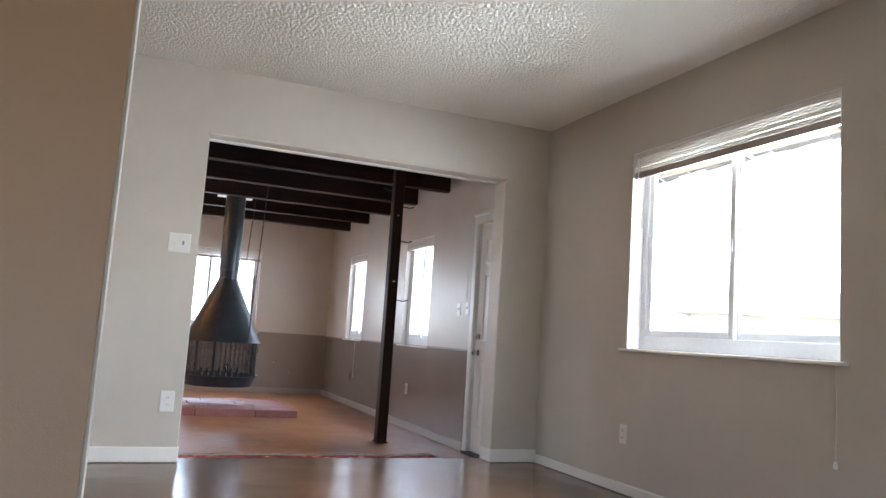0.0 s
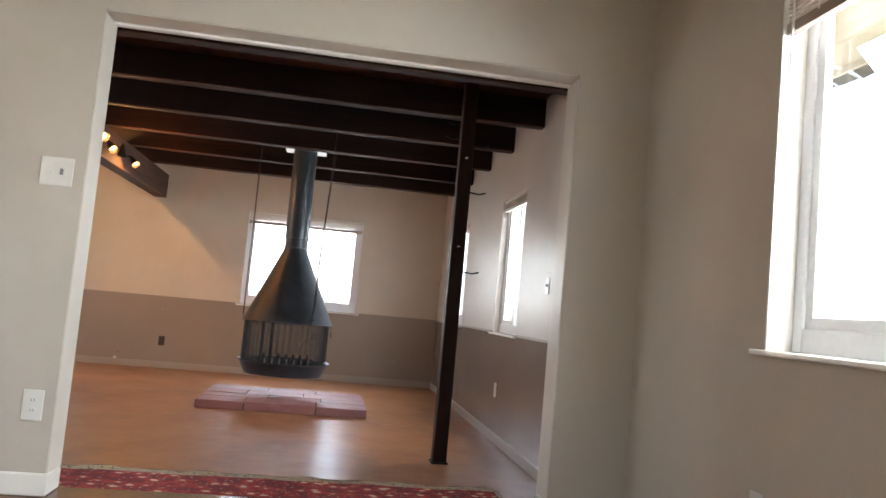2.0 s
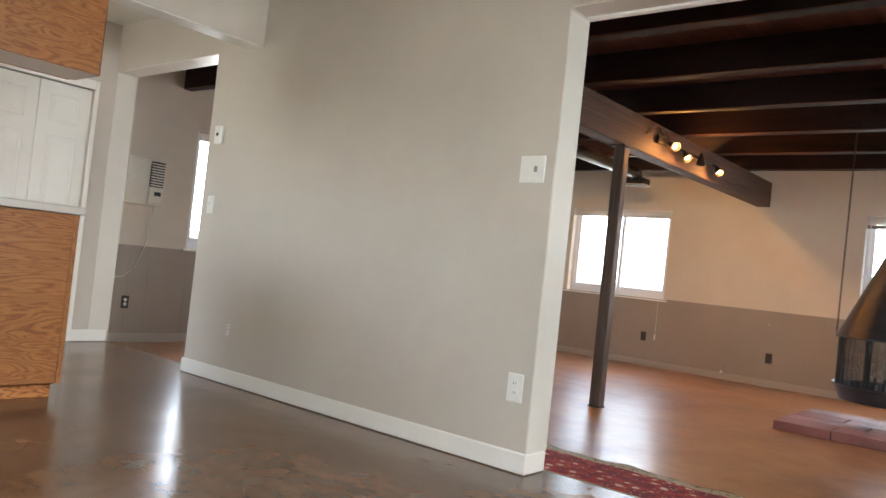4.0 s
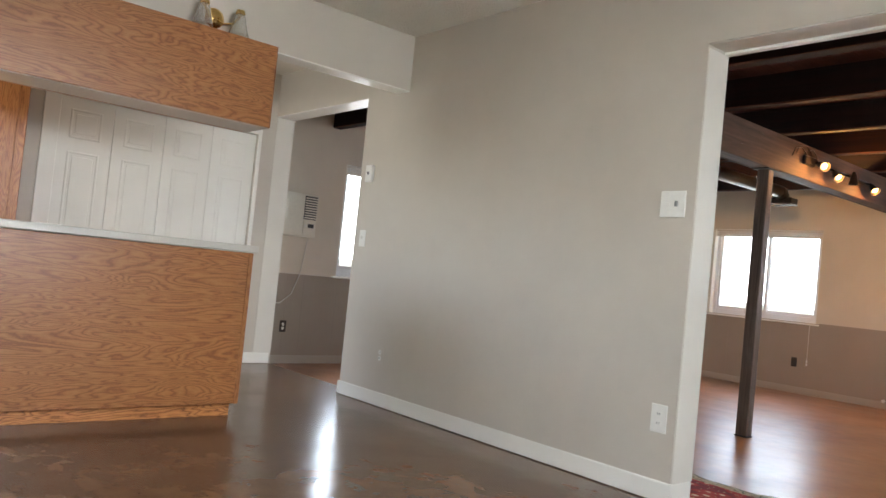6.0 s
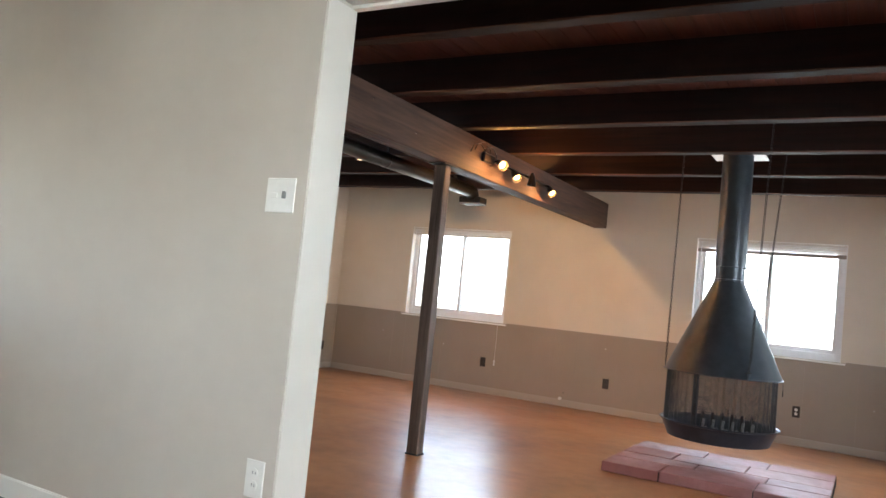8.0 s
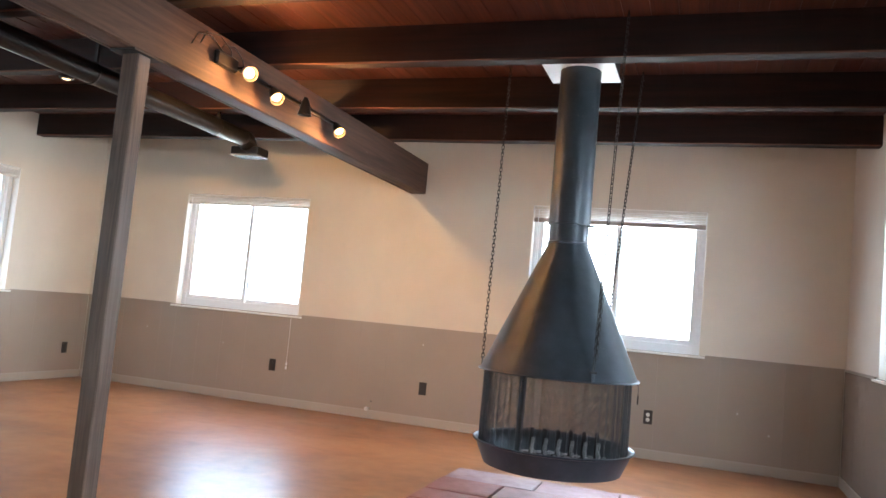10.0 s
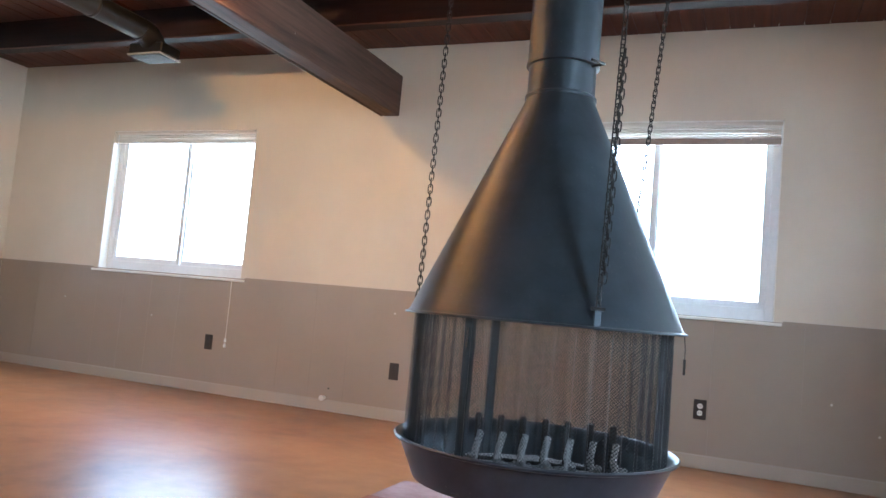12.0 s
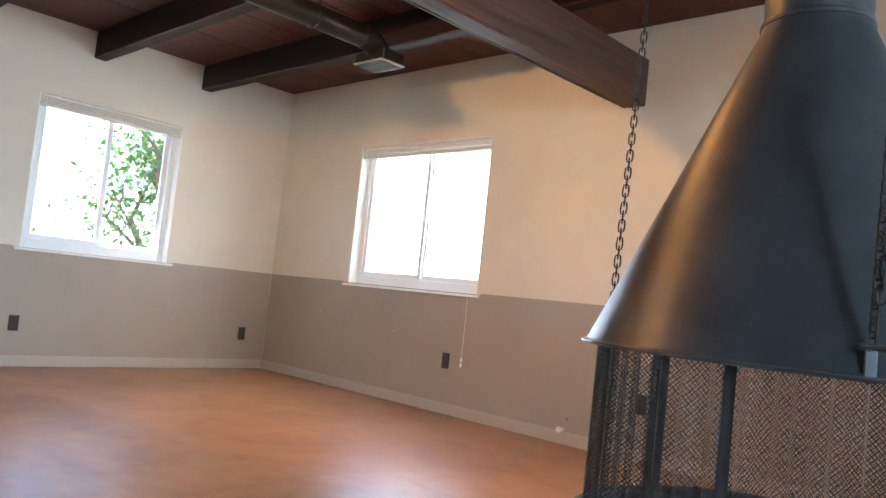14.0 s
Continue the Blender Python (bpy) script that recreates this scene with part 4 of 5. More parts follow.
part("tray", lathe(bmesh.new(), [(0, TB), (0.372, TB), (0.390, TB + 0.006), (0.443, TR - 0.004), (0.458, TR), (0.461, TR + 0.007), (0.456, TR + 0.011), (0.442, TR + 0.008), (0.430, TR - 0.004), (0.377, TB + 0.014), (0, TB + 0.014)], 96), M_STOVE, fire, "round black fire pan with a rolled lip", 40)
for k, a in enumerate((AX - 0.60, AX + 1.49, AX - 2.70)):
    c = Vector((0.388 * math.cos(a), 0.388 * math.sin(a), 0))
    bm = boxed(-0.016, 0.016, -0.008, 0.008, TB + 0.012, HB + 0.05, 0.002)
    bmesh.ops.transform(bm, matrix=Matrix.Translation(c) @ Matrix.Rotation(a + math.pi / 2, 4, "Z"), verts=bm.verts)
    part("support_post", bm, M_STOVE, fire)
    bm = boxed(-0.004, 0.004, -0.012, -0.008, HB - 0.09, HB - 0.03)
    bmesh.ops.transform(bm, matrix=Matrix.Translation(c) @ Matrix.Rotation(a + math.pi / 2, 4, "Z"), verts=bm.verts)
    part("screen_pull", bm, M_STEEL, fire)
# pleated wire curtain
bm = bmesh.new()
uvl = bm.loops.layers.uv.new("UVMap")
N, rows_n, arc = 720, 3, 0.0
cols, us, rr = [], [], random.Random(9)
ph = [rr.uniform(0, 6.28) for _ in range(4)]
for i in range(N + 1):
    a = 2 * math.pi * i / N
    dens = 1.0 + 0.45 * math.sin(3 * (a - AX) + 1.0)
    r = 0.410 + 0.013 * math.sin(46 * a + ph[0]) * dens + 0.003 * math.sin(23 * a + ph[1]) + 0.0025 * math.sin(131 * a + ph[2])
    lo = 0.4 + 0.6 * math.sin(46 * a + 0.3 + ph[0])
    cols.append([bm.verts.new(((r + s * 0.003 * lo) * math.cos(a), (r + s * 0.003 * lo) * math.sin(a), z)) for s, z in ((0, HB + 0.012), (0.5, (HB + TR) / 2), (1.0, TR - 0.03))])
    if i:
        arc += (cols[i][0].co - cols[i - 1][0].co).length
    us.append(arc)
for i in range(N):
    for k in range(2):
        f = bm.faces.new((cols[i][k], cols[i + 1][k], cols[i + 1][k + 1], cols[i][k + 1]))
        f.smooth = True
        for lp, (uu, vv) in zip(f.loops, ((us[i], cols[i][k].co.z), (us[i + 1], cols[i + 1][k].co.z), (us[i + 1], cols[i + 1][k + 1].co.z), (us[i], cols[i][k + 1].co.z))):
            lp[uvl].uv = (uu, vv)
part("spark_screen", bm, M_SCREEN, fire, "pleated woven wire spark screen")


def chain_links(bm, a, b, pitch=0.0235, wire=0.0023, lw=0.0078, ll=0.0170, sag=0.0):
    a, b = Vector(a), Vector(b)
    d = b - a
    n = max(1, int(d.length / pitch))
    q = d.to_track_quat("Z", "Y").to_matrix().to_4x4()
    for k in range(n):
        c = a + d * ((k + 0.5) / n)
        m = Matrix.Translation(c) @ q @ Matrix.Rotation(radians(90 * (k % 2) + 25), 4, "Z")
        pts = []
        for s in range(10):
            t = 2 * math.pi * s / 10
            pts.append(m @ Vector((lw * math.cos(t), 0, (ll - lw) * (1 if math.sin(t) > 0.01 else -1 if math.sin(t) < -0.01 else 0) + lw * math.sin(t))))
        tube(bm, pts, wire, 5, True)


for k, a in enumerate((AX + 0.30, AX + 0.30 + 2.094, AX + 0.30 - 2.094)):
    ca, sa = math.cos(a), math.sin(a)
    hx, hy = ((0.308, -0.475), (0.312, 0.52), (-0.455, 0.08))[k]
    bm = boxed(-0.010, 0.010, -0.003, 0.003, HB - 0.004, HB + 0.055, 0.0015)
    bmesh.ops.transform(bm, matrix=Matrix.Translation((0.449 * ca, 0.449 * sa, 0)) @ Matrix.Rotation(a + math.pi / 2, 4, "Z"), verts=bm.verts)
    part("chain_bracket", bm, M_STOVE, fire)
    bm = bmesh.new()
    chain_links(bm, (0.449 * ca, 0.449 * sa, HB + 0.052), (hx, hy, ZCD - 0.02))
    part("chain", bm, M_CHAIN, fire, "dark steel link chain", 60)
    if k < 2:
        bm = bmesh.new()
        chain_links(bm, (0.464 * ca + 0.004, 0.464 * sa + 0.004, HB + 0.13), (0.42 * ca + 0.034, 0.42 * sa + 0.014, HB + 0.80 - 0.3 * k))
        part("chain", bm, M_CHAIN, fire, "slack end of the chain", 60)
    part("ceiling_hook", tube(bmesh.new(), [(hx, hy, ZCD - 0.03), (hx, hy, ZCD - 0.001)], 0.005, 6), M_CHAIN, fire)
    part("shackle", tube(bmesh.new(), [(0.449 * ca - 0.02 * sa, 0.449 * sa + 0.02 * ca, HB + 0.055), (0.449 * ca + 0.02 * sa, 0.449 * sa - 0.02 * ca, HB + 0.055)], 0.006, 8), M_CHAIN, fire)
_h = AX + 1.50
part("hanging_hook", tube(bmesh.new(), [(0.454 * math.cos(_h), 0.454 * math.sin(_h), HB - 0.004), (0.458 * math.cos(_h), 0.458 * math.sin(_h), HB - 0.045), (0.458 * math.cos(_h), 0.458 * math.sin(_h), HB - 0.075)], 0.0015, 6), M_CHAIN, fire)

part("hook_grip", tube(bmesh.new(), [(0.458 * math.cos(_h), 0.458 * math.sin(_h), HB - 0.075), (0.458 * math.cos(_h), 0.458 * math.sin(_h), HB - 0.125)], 0.0042, 8), M_CHAIN, fire)

# fire grate in the pan
grate = empty("fire_grate", pose(FX, FY, TB + 0.016, 0, 0, math.degrees(AX) + 90), "sooty iron fire grate with upright prongs", "grate")
for k in range(7):
    x = -0.19 + 0.076 * k
    part("prong", boxed(x - 0.011, x + 0.011, 0.092, 0.108, 0.035, 0.185, 0.003), M_SOOT, grate, "dark upright iron prong")
    part("bar", tube(bmesh.new(), [(x, -0.19, 0.095), (x, -0.17, 0.06), (x, -0.06, 0.05), (x, 0.05, 0.075), (x + 0.012, 0.085, 0.125)], 0.0125, 8), M_ASH, grate, "ash-whitened grate bar", 60)
for yy in (-0.07, 0.09):
    part("cross_bar", tube(bmesh.new(), [(-0.22, yy, 0.034), (0.29, yy, 0.034)], 0.009, 6), M_SOOT, grate)
for sx in (-0.18, 0.26):
    for yy in (-0.07, 0.09):
        part("leg", tube(bmesh.new(), [(sx, yy, 0.0), (sx, yy, 0.03)], 0.009, 6), M_SOOT, grate)

# bed of old ash in the pan
rr = random.Random(31)
bm = lathe(bmesh.new(), [(0.0, 0.030), (0.12, 0.027), (0.22, 0.020), (0.30, 0.012), (0.355, 0.004), (0.372, 0.0), (0.372, -0.008), (0.0, -0.008)], 56)
for v in bm.verts:
    if v.co.z > 0.002:
        v.co.z += rr.uniform(-0.006, 0.006)
bmesh.ops.translate(bm, vec=(0, 0, TB + 0.024), verts=bm.verts)
part("ash_bed", bm, M_ASHBED, fire, "pale grey ash left in the pan", 60)

# ---- hearth of pink stones, laid as a low slab on the floor ----
HX0, HX1, HY0, HY1 = 0.675, 2.268, 8.785, 10.085
hearth = empty("hearth_slab", pose(HX0, HY0, ZD), "low hearth slab of pink and grey cut stones", "hearth")
part("bed", boxed(0.016, HX1 - HX0 - 0.016, 0.016, HY1 - HY0 - 0.016, 0.0, 0.066), M_SOOT, hearth)
rr = random.Random(21)
y, rows_h = 0.0, (0.34, 0.26, 0.36, 0.34)
for ri, rh in enumerate(rows_h):
    widths = [(0.44, 0.66, 0.48), (0.62, 0.52, 0.44), (0.40, 0.56, 0.62), (0.58, 0.50, 0.50)][ri]
    x = 0.0
    for wd in widths:
        x1 = min(x + wd, HX1 - HX0)
        part("stone", boxed(x + 0.004, x1 - 0.004, y + 0.004, y + rh - 0.004, 0.0 if ri in (0, 3) or x == 0 or x1 > HX1 - HX0 - 0.01 else 0.05, 0.078 + rr.uniform(-0.003, 0.003), 0.005), M_HEARTH, hearth)
        x = x1
    y += rh

# ---- runner rug at the step ----
rug = empty("runner_rug", pose(-0.05, 5.60, ZD + 0.001), "red floral runner rug with a cream border on the den floor", "rug")
RL, RW, rr = 2.95, 0.62, random.Random(3)
bm = bmesh.new()
uvl = bm.loops.layers.uv.new("UVMap")
NX, NY = 96, 14
grid = []
for i in range(NX + 1):
    u = RL * i / NX
    wav = 0.010 * math.sin(u * 9.0 + 1.0) + 0.007 * math.sin(u * 21.0)
    grid.append([bm.verts.new((u + 0.004 * math.sin(j * 1.7), RW * j / NY + wav * (j / NY), 0.008 + (0.010 * max(0.0, math.sin(u * 11.0 + 0.7)) ** 2 if j >= NY - 1 else 0.0))) for j in range(NY + 1)])
for i in range(NX):
    for j in range(NY):
        f = bm.faces.new((grid[i][j], grid[i + 1][j], grid[i + 1][j + 1], grid[i][j + 1]))
        f.smooth = True
        for lp, (a, b) in zip(f.loops, ((i, j), (i + 1, j), (i + 1, j + 1), (i, j + 1))):
            lp[uvl].uv = (RL * a / NX, RW * b / NY)
ext = bmesh.ops.extrude_face_region(bm, geom=list(bm.faces))
bmesh.ops.translate(bm, vec=(0, 0, -0.007), verts=[e for e in ext["geom"] if isinstance(e, bmesh.types.BMVert)])
part("woven_field", bm, M_RUG, rug)
for end, s in ((0.0, -1), (RL, 1)):
    bm = bmesh.new()
    for j in range(40):
        yy = RW * (j + 0.5) / 40
        tube(bm, [(end, yy, 0.004), (end + s * 0.025, yy + rr.uniform(-0.006, 0.006), 0.003), (end + s * 0.045, yy + rr.uniform(-0.012, 0.012), 0.002)], 0.002, 4)
    part("fringe", bm, M_CORD, rug, "cream fringe")


# ---- wall plates ----
def plate(kind, m, material, face, label, w=0.075, h=0.12, thing="outlet"):
    """A wall plate on the face y = 0, standing out towards -y."""
    ob = empty({"outlet": "wall_outlet", "switch": "light_switch", "blank": "cover_plate"}[thing], m, label, "outlet" if thing == "outlet" else "switch" if thing == "switch" else "plate", "wall plates")
    part("cover", boxed(-w / 2, w / 2, -0.006, -0.0005, -h / 2, h / 2, 0.0025), material, ob)
    if kind == "duplex":
        for s in (-1, 1):
            r = part("receptacle", turned([(0, 0.0), (0.0165, 0.0), (0.0165, 0.002), (0, 0.002)], Matrix.Translation((0, -0.006, s * 0.021)) @ Matrix.Rotation(radians(90), 4, "X"), 16), face, ob)
            for sx in (-0.006, 0.006):
                part("slot", boxed(sx - 0.001, sx + 0.001, -0.0092, -0.0082, s * 0.021 - 0.004, s * 0.021 + 0.006), M_SLOT, r)
    if kind == "toggle":
        part("toggle", boxed(-0.005, 0.005, -0.018, -0.006, -0.004, 0.014, 0.001), face, ob)
    if kind == "double":
        part("toggle", boxed(0.016, 0.028, -0.017, -0.006, -0.012, 0.014, 0.001), M_GREYPLASTIC, ob, "grey dimmer slide")
        part("rocker", boxed(-0.036, -0.012, -0.009, -0.006, -0.010, 0.008, 0.001), face, ob)
    return ob


def south_side(x, z):
    return pose(x, YP0, z)


plate("double", south_side(0.578, 1.373), M_PLATE, M_PLATE, "white two-gang switch plate on the greige wall", 0.135, 0.125, "switch")
plate("duplex", south_side(0.605, 0.375), M_PLATE, M_PLATE, "white duplex outlet on the greige wall", 0.085, 0.13)
plate("duplex", south_side(-1.61, 0.345), M_GREIGE, M_PLATE, "duplex outlet with its plate painted over greige", 0.07, 0.11)
plate("toggle", south_side(-1.972, 1.142), M_PLATE, M_PLATE, "white toggle switch beside the passage", thing="switch")
th = empty("thermostat", south_side(-1.945, 1.612), "white wall thermostat beside the passage", "thermostat")
part("body", boxed(-0.04, 0.04, -0.028, -0.0005, -0.062, 0.062, 0.005), M_PLATE, th)
part("dial", boxed(-0.010, 0.010, -0.031, -0.028, -0.008, 0.012), M_SLOT, th)
plate("duplex", on_east(3.90, 0.363, XE), M_PLATE, M_PLATE, "white duplex outlet under the window")
plate("duplex", on_east(8.0, 0.29, XED - 0.011), M_PLATE, M_PLATE, "white duplex outlet on the taupe panelling")
plate("duplex", on_east(10.37, 0.26, XED - 0.011), M_DARKPLATE, M_DARKPLATE, "dark duplex outlet on the taupe panelling")
plate("toggle", on_east(6.69, 1.165), M_PLATE, M_PLATE, "white toggle switch by the door", thing="switch")
plate("toggle", on_east(6.49, 1.175), M_PLATE, M_PLATE, "white toggle switch by the door", thing="switch")
plate("duplex", pose(-1.98, YN - 0.011, 0.255), M_DARKPLATE, M_DARKPLATE, "dark brown outlet on the taupe panelling")
plate("duplex", pose(-0.315, YN - 0.011, 0.205), M_DARKPLATE, M_DARKPLATE, "dark brown outlet on the taupe panelling")
plate("duplex", pose(1.78, YN - 0.011, 0.21), M_DARKPLATE, M_PLATE, "dark outlet plate with white sockets on the panelling")
plate("duplex", on_west(9.697, 0.19) @ pose(0, -0.011, 0), M_DARKPLATE, M_DARKPLATE, "dark brown outlet on the taupe panelling")
plate("duplex", on_west(11.716, 0.186) @ pose(0, -0.011, 0), M_DARKPLATE, M_DARKPLATE, "dark brown outlet on the taupe panelling")
plate("duplex", on_west(5.786, 0.24) @ pose(0, -0.011, 0), M_DARKPLATE, M_PLATE, "dark outlet plate with white sockets under the air conditioner")
acp = empty("access_panel", on_east(6.65, 1.40), "painted-over access panel above the switches", "panel")
part("lid", boxed(-0.13, 0.13, -0.004, -0.0005, -0.14, 0.12, 0.001), M_EASTUP, acp)

nail_me = done("nail", turned([(0, 0.004), (0.007, 0.002), (0.008, 0.0), (0, -0.001)], Matrix.Identity(4), 8), M_STEEL)
for yy, zz in ((0.9, 0.08), (1.75, 0.22), (2.3, 0.12), (2.62, 0.25), (3.1, 0.06), (4.3, 0.2), (5.4, 0.1)):
    ob = new("nail", nail_me)
    ob.parent = gird
    ob.matrix_basis = pose(0.064, yy, zz, 0, 90, 0)
for xx, zz in ((-0.35, 0.62), (-2.6, 0.42), (-3.6, 0.5), (2.5, 0.33), (2.75, 0.18), (-0.84, 0.02)):
    ob = empty("wall_anchor", pose(xx, YN - 0.0105, zz), "small filled screw hole in the panelling", "screw")
    part("plug", turned([(0, 0.0015), (0.006, 0.001), (0.007, 0.0), (0, -0.001)], Matrix.Rotation(radians(90), 4, "X"), 10), M_CORD if zz > 0.1 else M_SOOT, ob)

# blind cord below the north window, pipe stub at the baseboard
cord = empty("blind_cord", pose(-1.815, YN - 0.02, 0.76), "white blind cord hanging below the window", "cord")
part("string", tube(bmesh.new(), [(0, 0, 0), (0.003, 0, -0.2), (0, 0, -0.47)], 0.0035, 6), M_CORD, cord)
for z in (-0.475, -0.515):
    part("tassel", turned([(0, 0.018), (0.007, 0.012), (0.011, -0.01), (0.008, -0.018), (0, -0.018)], pose(0, 0, z), 12), M_VINYL, cord, "", 50)
cord2 = empty("blind_cord", on_east(10.2, 0.76) @ pose(0, -0.02, 0), "white blind cord hanging below the window", "cord")
part("string", tube(bmesh.new(), [(0, 0, 0), (0.003, 0, -0.2), (0.01, 0, -0.5)], 0.0035, 6), M_CORD, cord2)
cord3 = empty("blind_cord", on_east(2.345, 0.875, XE) @ pose(0, -0.02, 0), "white blind cord hanging below the living room window", "cord")
part("string", tube(bmesh.new(), [(0, 0, 0), (0.003, 0, -0.2), (0, 0, -0.42)], 0.003, 6), M_CORD, cord3)
part("tassel", turned([(0, 0.018), (0.007, 0.012), (0.011, -0.01), (0.008, -0.018), (0, -0.018)], pose(0, 0, -0.43), 12), M_VINYL, cord3, "", 50)
cap = empty("pipe_stub", pose(-0.86, YN - 0.018, -0.048), "small capped white gas pipe stub at the baseboard", "pipe")
part("pipe", tube(bmesh.new(), [(0, 0, 0), (0, -0.035, 0)], 0.012, 10), M_WHITEMETAL, cap, "", 60)
part("cap", tube(bmesh.new(), [(0, -0.035, 0), (0, -0.055, 0)], 0.02, 8), M_WHITEMETAL, cap, "", 60)

# ---- air conditioner in the west wall ----
ac = empty("air_conditioner", on_west(5.80, 1.41), "ivory through-wall air conditioner with louvred front", "air conditioner")
part("case", boxed(-0.205, 0.205, -0.10, 0.002, -0.225, 0.225, 0.008), M_ACBODY, ac)
grille = part("intake_grille", boxed(-0.19, 0.03, -0.112, -0.101, -0.20, 0.205, 0.003), M_ACBODY, ac)
for k in range(16):
    part("slat", boxed(-0.18, 0.02, -0.117, -0.112, -0.188 + 0.0242 * k, -0.176 + 0.0242 * k), M_ACBODY, grille)
vent = part("outlet_vent", boxed(0.045, 0.192, -0.109, -0.101, -0.04, 0.205, 0.003), M_SLOT, ac, "dark vent behind ivory louvers")
for k in range(9):
    part("louver", boxed(0.05, 0.187, -0.119, -0.109, -0.03 + 0.0258 * k, -0.018 + 0.0258 * k), M_ACBODY, vent)
pan = part("control_panel", boxed(0.045, 0.192, -0.11, -0.101, -0.20, -0.055, 0.003), M_ACBODY, ac)
part("display", boxed(0.10, 0.17, -0.1115, -0.11, -0.125, -0.085), M_SLOT, pan)
part("button", boxed(0.06, 0.085, -0.113, -0.11, -0.12, -0.095, 0.002), M_PLATE, pan)
flex = empty("power_cord", on_west(5.80, 1.18), "white power cord drooping from the air conditioner", "cord")
part("cable", tube(bmesh.new(), [(0.15, -0.05, 0.0), (0.145, -0.03, -0.15), (0.12, -0.02, -0.38), (0.04, -0.02, -0.60), (-0.08, -0.02, -0.70), (-0.18, -0.02, -0.705), (-0.25, -0.02, -0.66)], 0.005, 6), M_CORD, flex, "", 60)

# ---- panelling boards on the lower den walls ----
def wainscot(wall, u0, u1, place, material=M_TAUPE, step=(0.20, 0.41, 0.30, 0.51), gaps=()):
    rr, meshes, u = random.Random(int(abs(u0) * 77) + 1), {}, u0
    while u < u1 - 0.02:
        w = min(rr.choice(step), u1 - u)
        for a, b in gaps:
            if a < u + w and u < b:
                w = max(0.0, a - u)
                if w < 0.02:
                    u, w = b, 0.0
                break
        if w <= 0.0:
            continue
        key = round(w, 3)
        if key not in meshes:
            bm = boxed(0.0002, key - 0.0002, -0.010, -0.0005, ZD + 0.03, RAIL - 0.008, 0.0007)
            meshes[key] = done("panel_board", bm, material)
        ob = new("panel_board", meshes[key])
        ob.parent = wall
        ob.matrix_basis = place(u, u + w)
        u += w


wainscot(wall_north, XW + 0.012, XED - 0.012, lambda a, b: pose(a, YN, 0))
wainscot(wall_west, YP1 + 0.01, YN - 0.012, lambda a, b: pose(XW, a, 0, 0, 0, 90))
wainscot(wall_east_den, 6.42, YN - 0.012, lambda a, b: pose(XED, b, 0, 0, 0, -90), M_TAUPE_DIMMED)

# ---- outdoors ----
structure("ground", boxed(-400, 400, -400, 400, -0.6, -0.42), M_YARD, "dry pale yard reaching the horizon", "ground")
eave = empty("eave", pose(XE + 0.20, 0.0, 2.36), "weathered pale porch eave with rafter tails", "eave", kind="structure")
bm = bmesh.new()
for k in range(10):
    box(bm, 0.0, 0.80, -2.4 + 0.82 * k, -1.60 + 0.82 * k, 0.10, 0.125)
bmesh.ops.rotate(bm, cent=(0, 0, 0.1), matrix=Matrix.Rotation(radians(9), 3, "Y"), verts=bm.verts)
part("soffit_board", bm, M_EAVE, eave)
part("fascia", boxed(0.79, 0.812, -2.4, 5.78, -0.055, 0.02, 0.003), M_EAVE, eave)
rr, tab = random.Random(12), done("shingle_tab", boxed(-0.05, 0.045, -0.075, 0.075, -0.006, 0.004), M_ROOF)
for k in range(50):
    ob = new("shingle_tab", tab)
    ob.parent = eave
    ob.matrix_basis = pose(0.85 + rr.uniform(-0.02, 0.02), -2.3 + 0.163 * k, -0.02 + rr.uniform(-0.03, 0.0), rr.uniform(-6, 6), 24 + rr.uniform(-6, 10), 0)
gar = empty("garage", pose(19.0, 17.0, -0.42, 0, 0, 40), "pale garage with a low gable roof beyond the yard", "garage")
part("wall", boxed(-3.2, 3.2, -2.6, 2.6, 0.0, 2.5), M_SIDING, gar)
bm = bmesh.new()
v = [bm.verts.new(p) for p in ((-3.6, -3.0, 2.45), (3.6, -3.0, 2.45), (3.6, 3.0, 2.45), (-3.6, 3.0, 2.45), (-3.6, 0, 3.7), (3.6, 0, 3.7))]
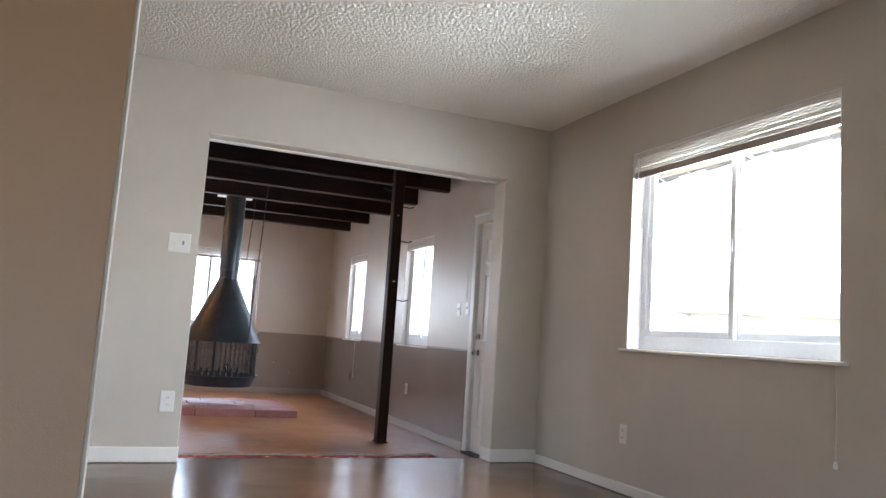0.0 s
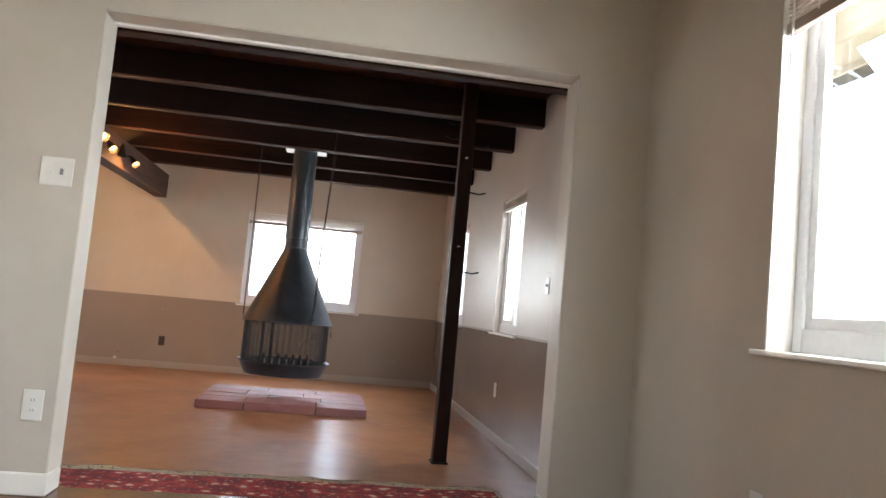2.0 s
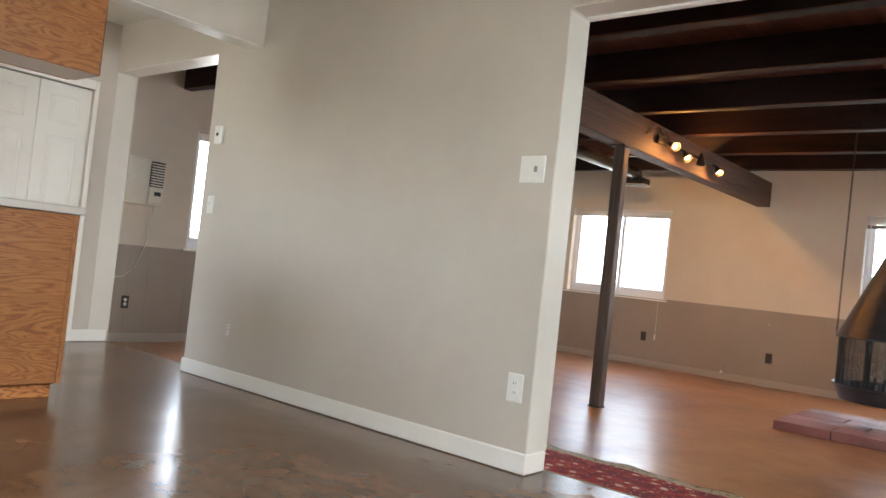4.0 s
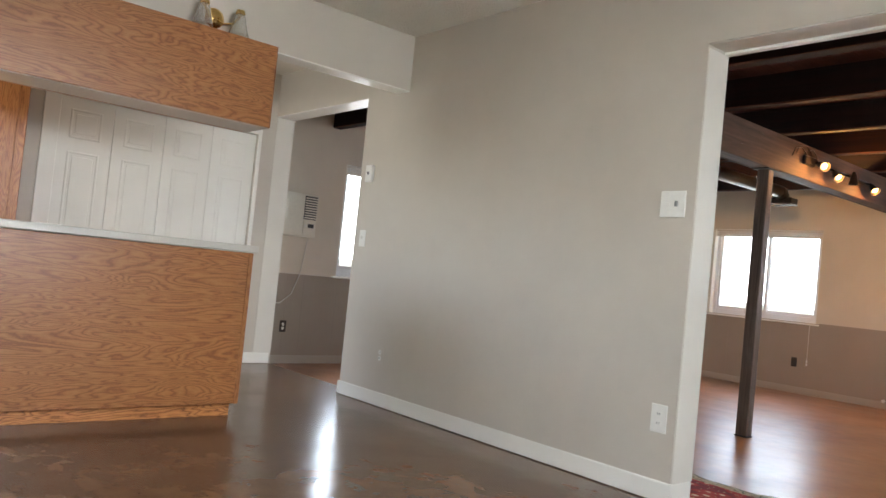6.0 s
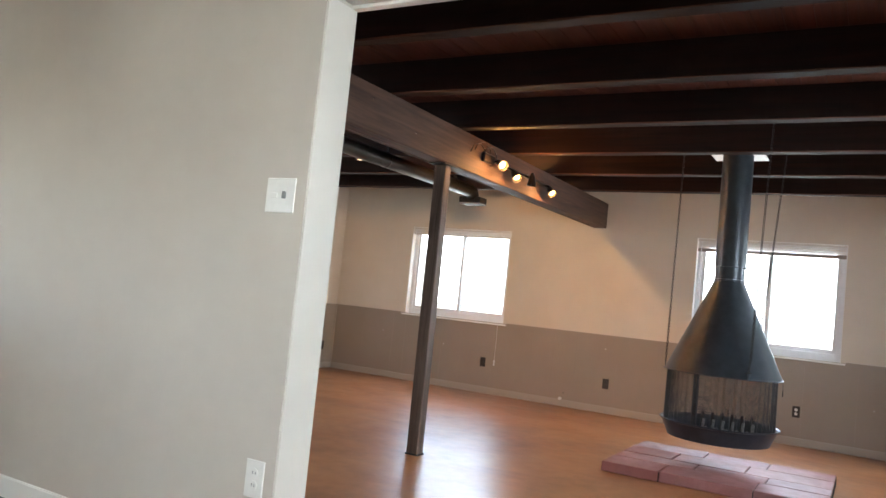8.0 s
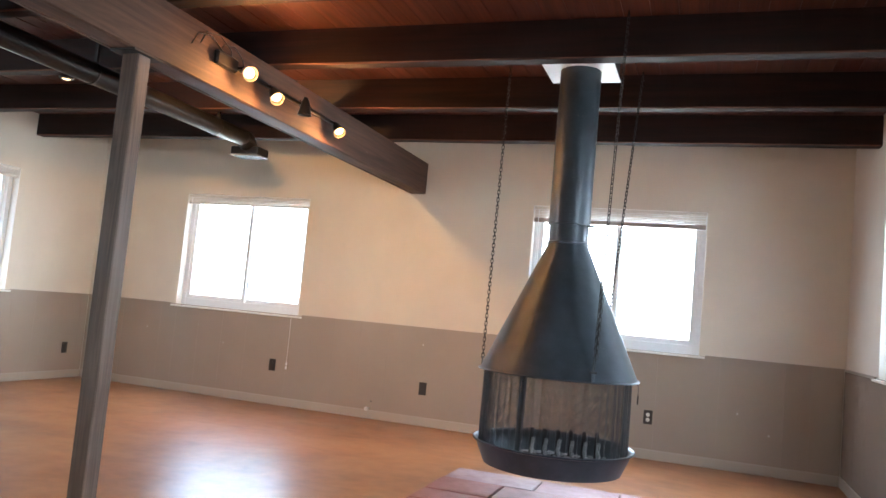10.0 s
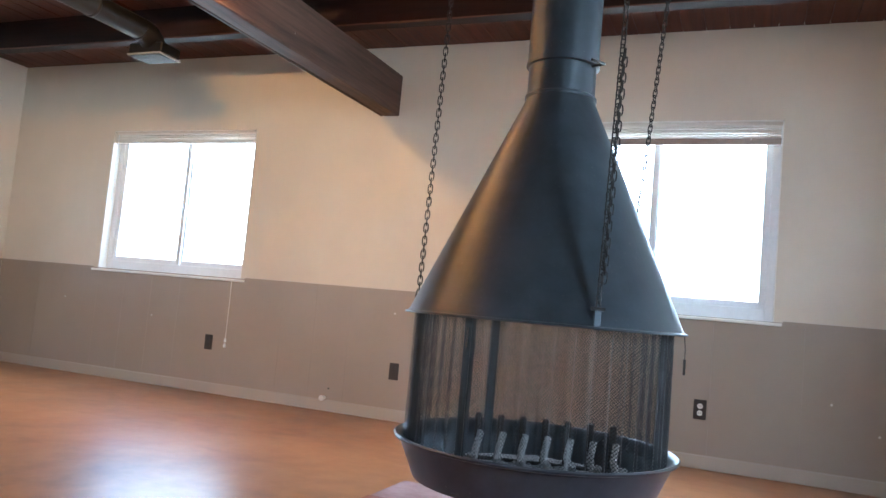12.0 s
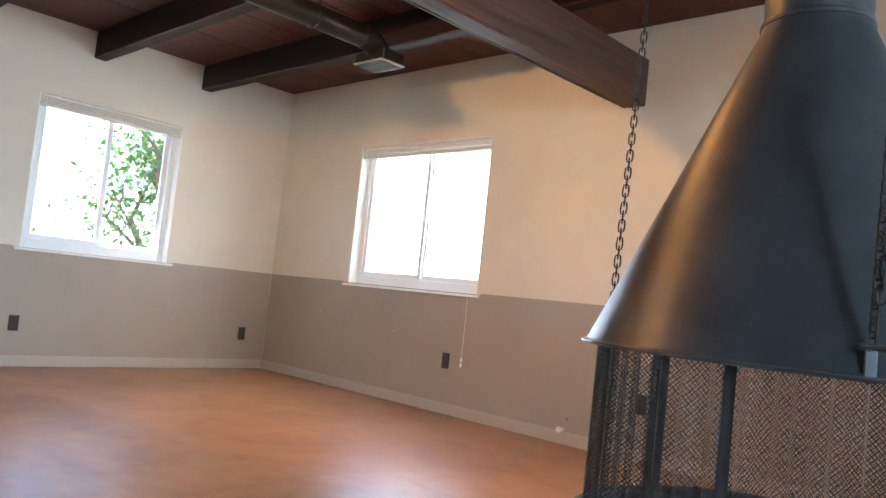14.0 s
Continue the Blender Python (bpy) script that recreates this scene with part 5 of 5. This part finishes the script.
for q in ((0, 1, 5, 4), (3, 4, 5, 2), (0, 4, 3), (1, 2, 5), (0, 3, 2, 1)):
    bm.faces.new([v[i] for i in q])
part("roof", bm, M_SUN_GLARE, gar)
part("garage_door", boxed(-1.3, 1.3, -2.64, -2.602, 0.0, 2.1, 0.01), M_TRIM, gar)


def tree(at, height, seed):
    rr = random.Random(seed)
    t = empty("tree", pose(*at), "leafy sunlit tree in the yard", "tree")
    bm = bmesh.new()
    tips = []

    def limb(p, d, length, r, depth):
        pts, q = [p.copy()], p.copy()
        for k in range(4):
            d = (d + Vector((rr.uniform(-0.2, 0.2), rr.uniform(-0.2, 0.2), rr.uniform(-0.05, 0.18)))).normalized()
            q = q + d * length / 4
            pts.append(q.copy())
        for a, b, k in zip(pts, pts[1:], range(4)):
            tube(bm, [a, b], r * (1 - 0.15 * k), 6)
        tips.extend(pts[2:])
        if depth:
            for _ in range(3):
                e = (d + Vector((rr.uniform(-0.9, 0.9), rr.uniform(-0.9, 0.9), rr.uniform(-0.2, 0.6)))).normalized()
                limb(pts[rr.choice((2, 3, 4))], e, length * 0.68, r * 0.5, depth - 1)

    limb(Vector((0, 0, 0)), Vector((0, 0, 1)), height * 0.42, 0.13, 3)
    part("trunk", bm, M_BARK, t)
    verts, faces = [], []
    for p in tips:
        for _ in range(26):
            c = p + Vector((rr.gauss(0, 0.26), rr.gauss(0, 0.26), rr.gauss(-0.05, 0.26)))
            s = rr.uniform(0.035, 0.075)
            m = Euler((rr.uniform(-1, 1), rr.uniform(-1, 1), rr.uniform(0, 6.28))).to_matrix()
            n = len(verts)
            verts += [c + m @ Vector(o) for o in ((-s, 0, 0), (0, -s * 0.5, 0.01), (s, 0, 0), (0, s * 0.5, 0.01))]
            faces.append((n, n + 1, n + 2, n + 3))
    me = bpy.data.meshes.new("crown")
    me.from_pydata(verts, [], faces)
    me.materials.append(M_LEAF)
    cr = new("crown", me)
    cr.parent = t


tree((-8.6, 13.2, -0.42), 4.2, 4)
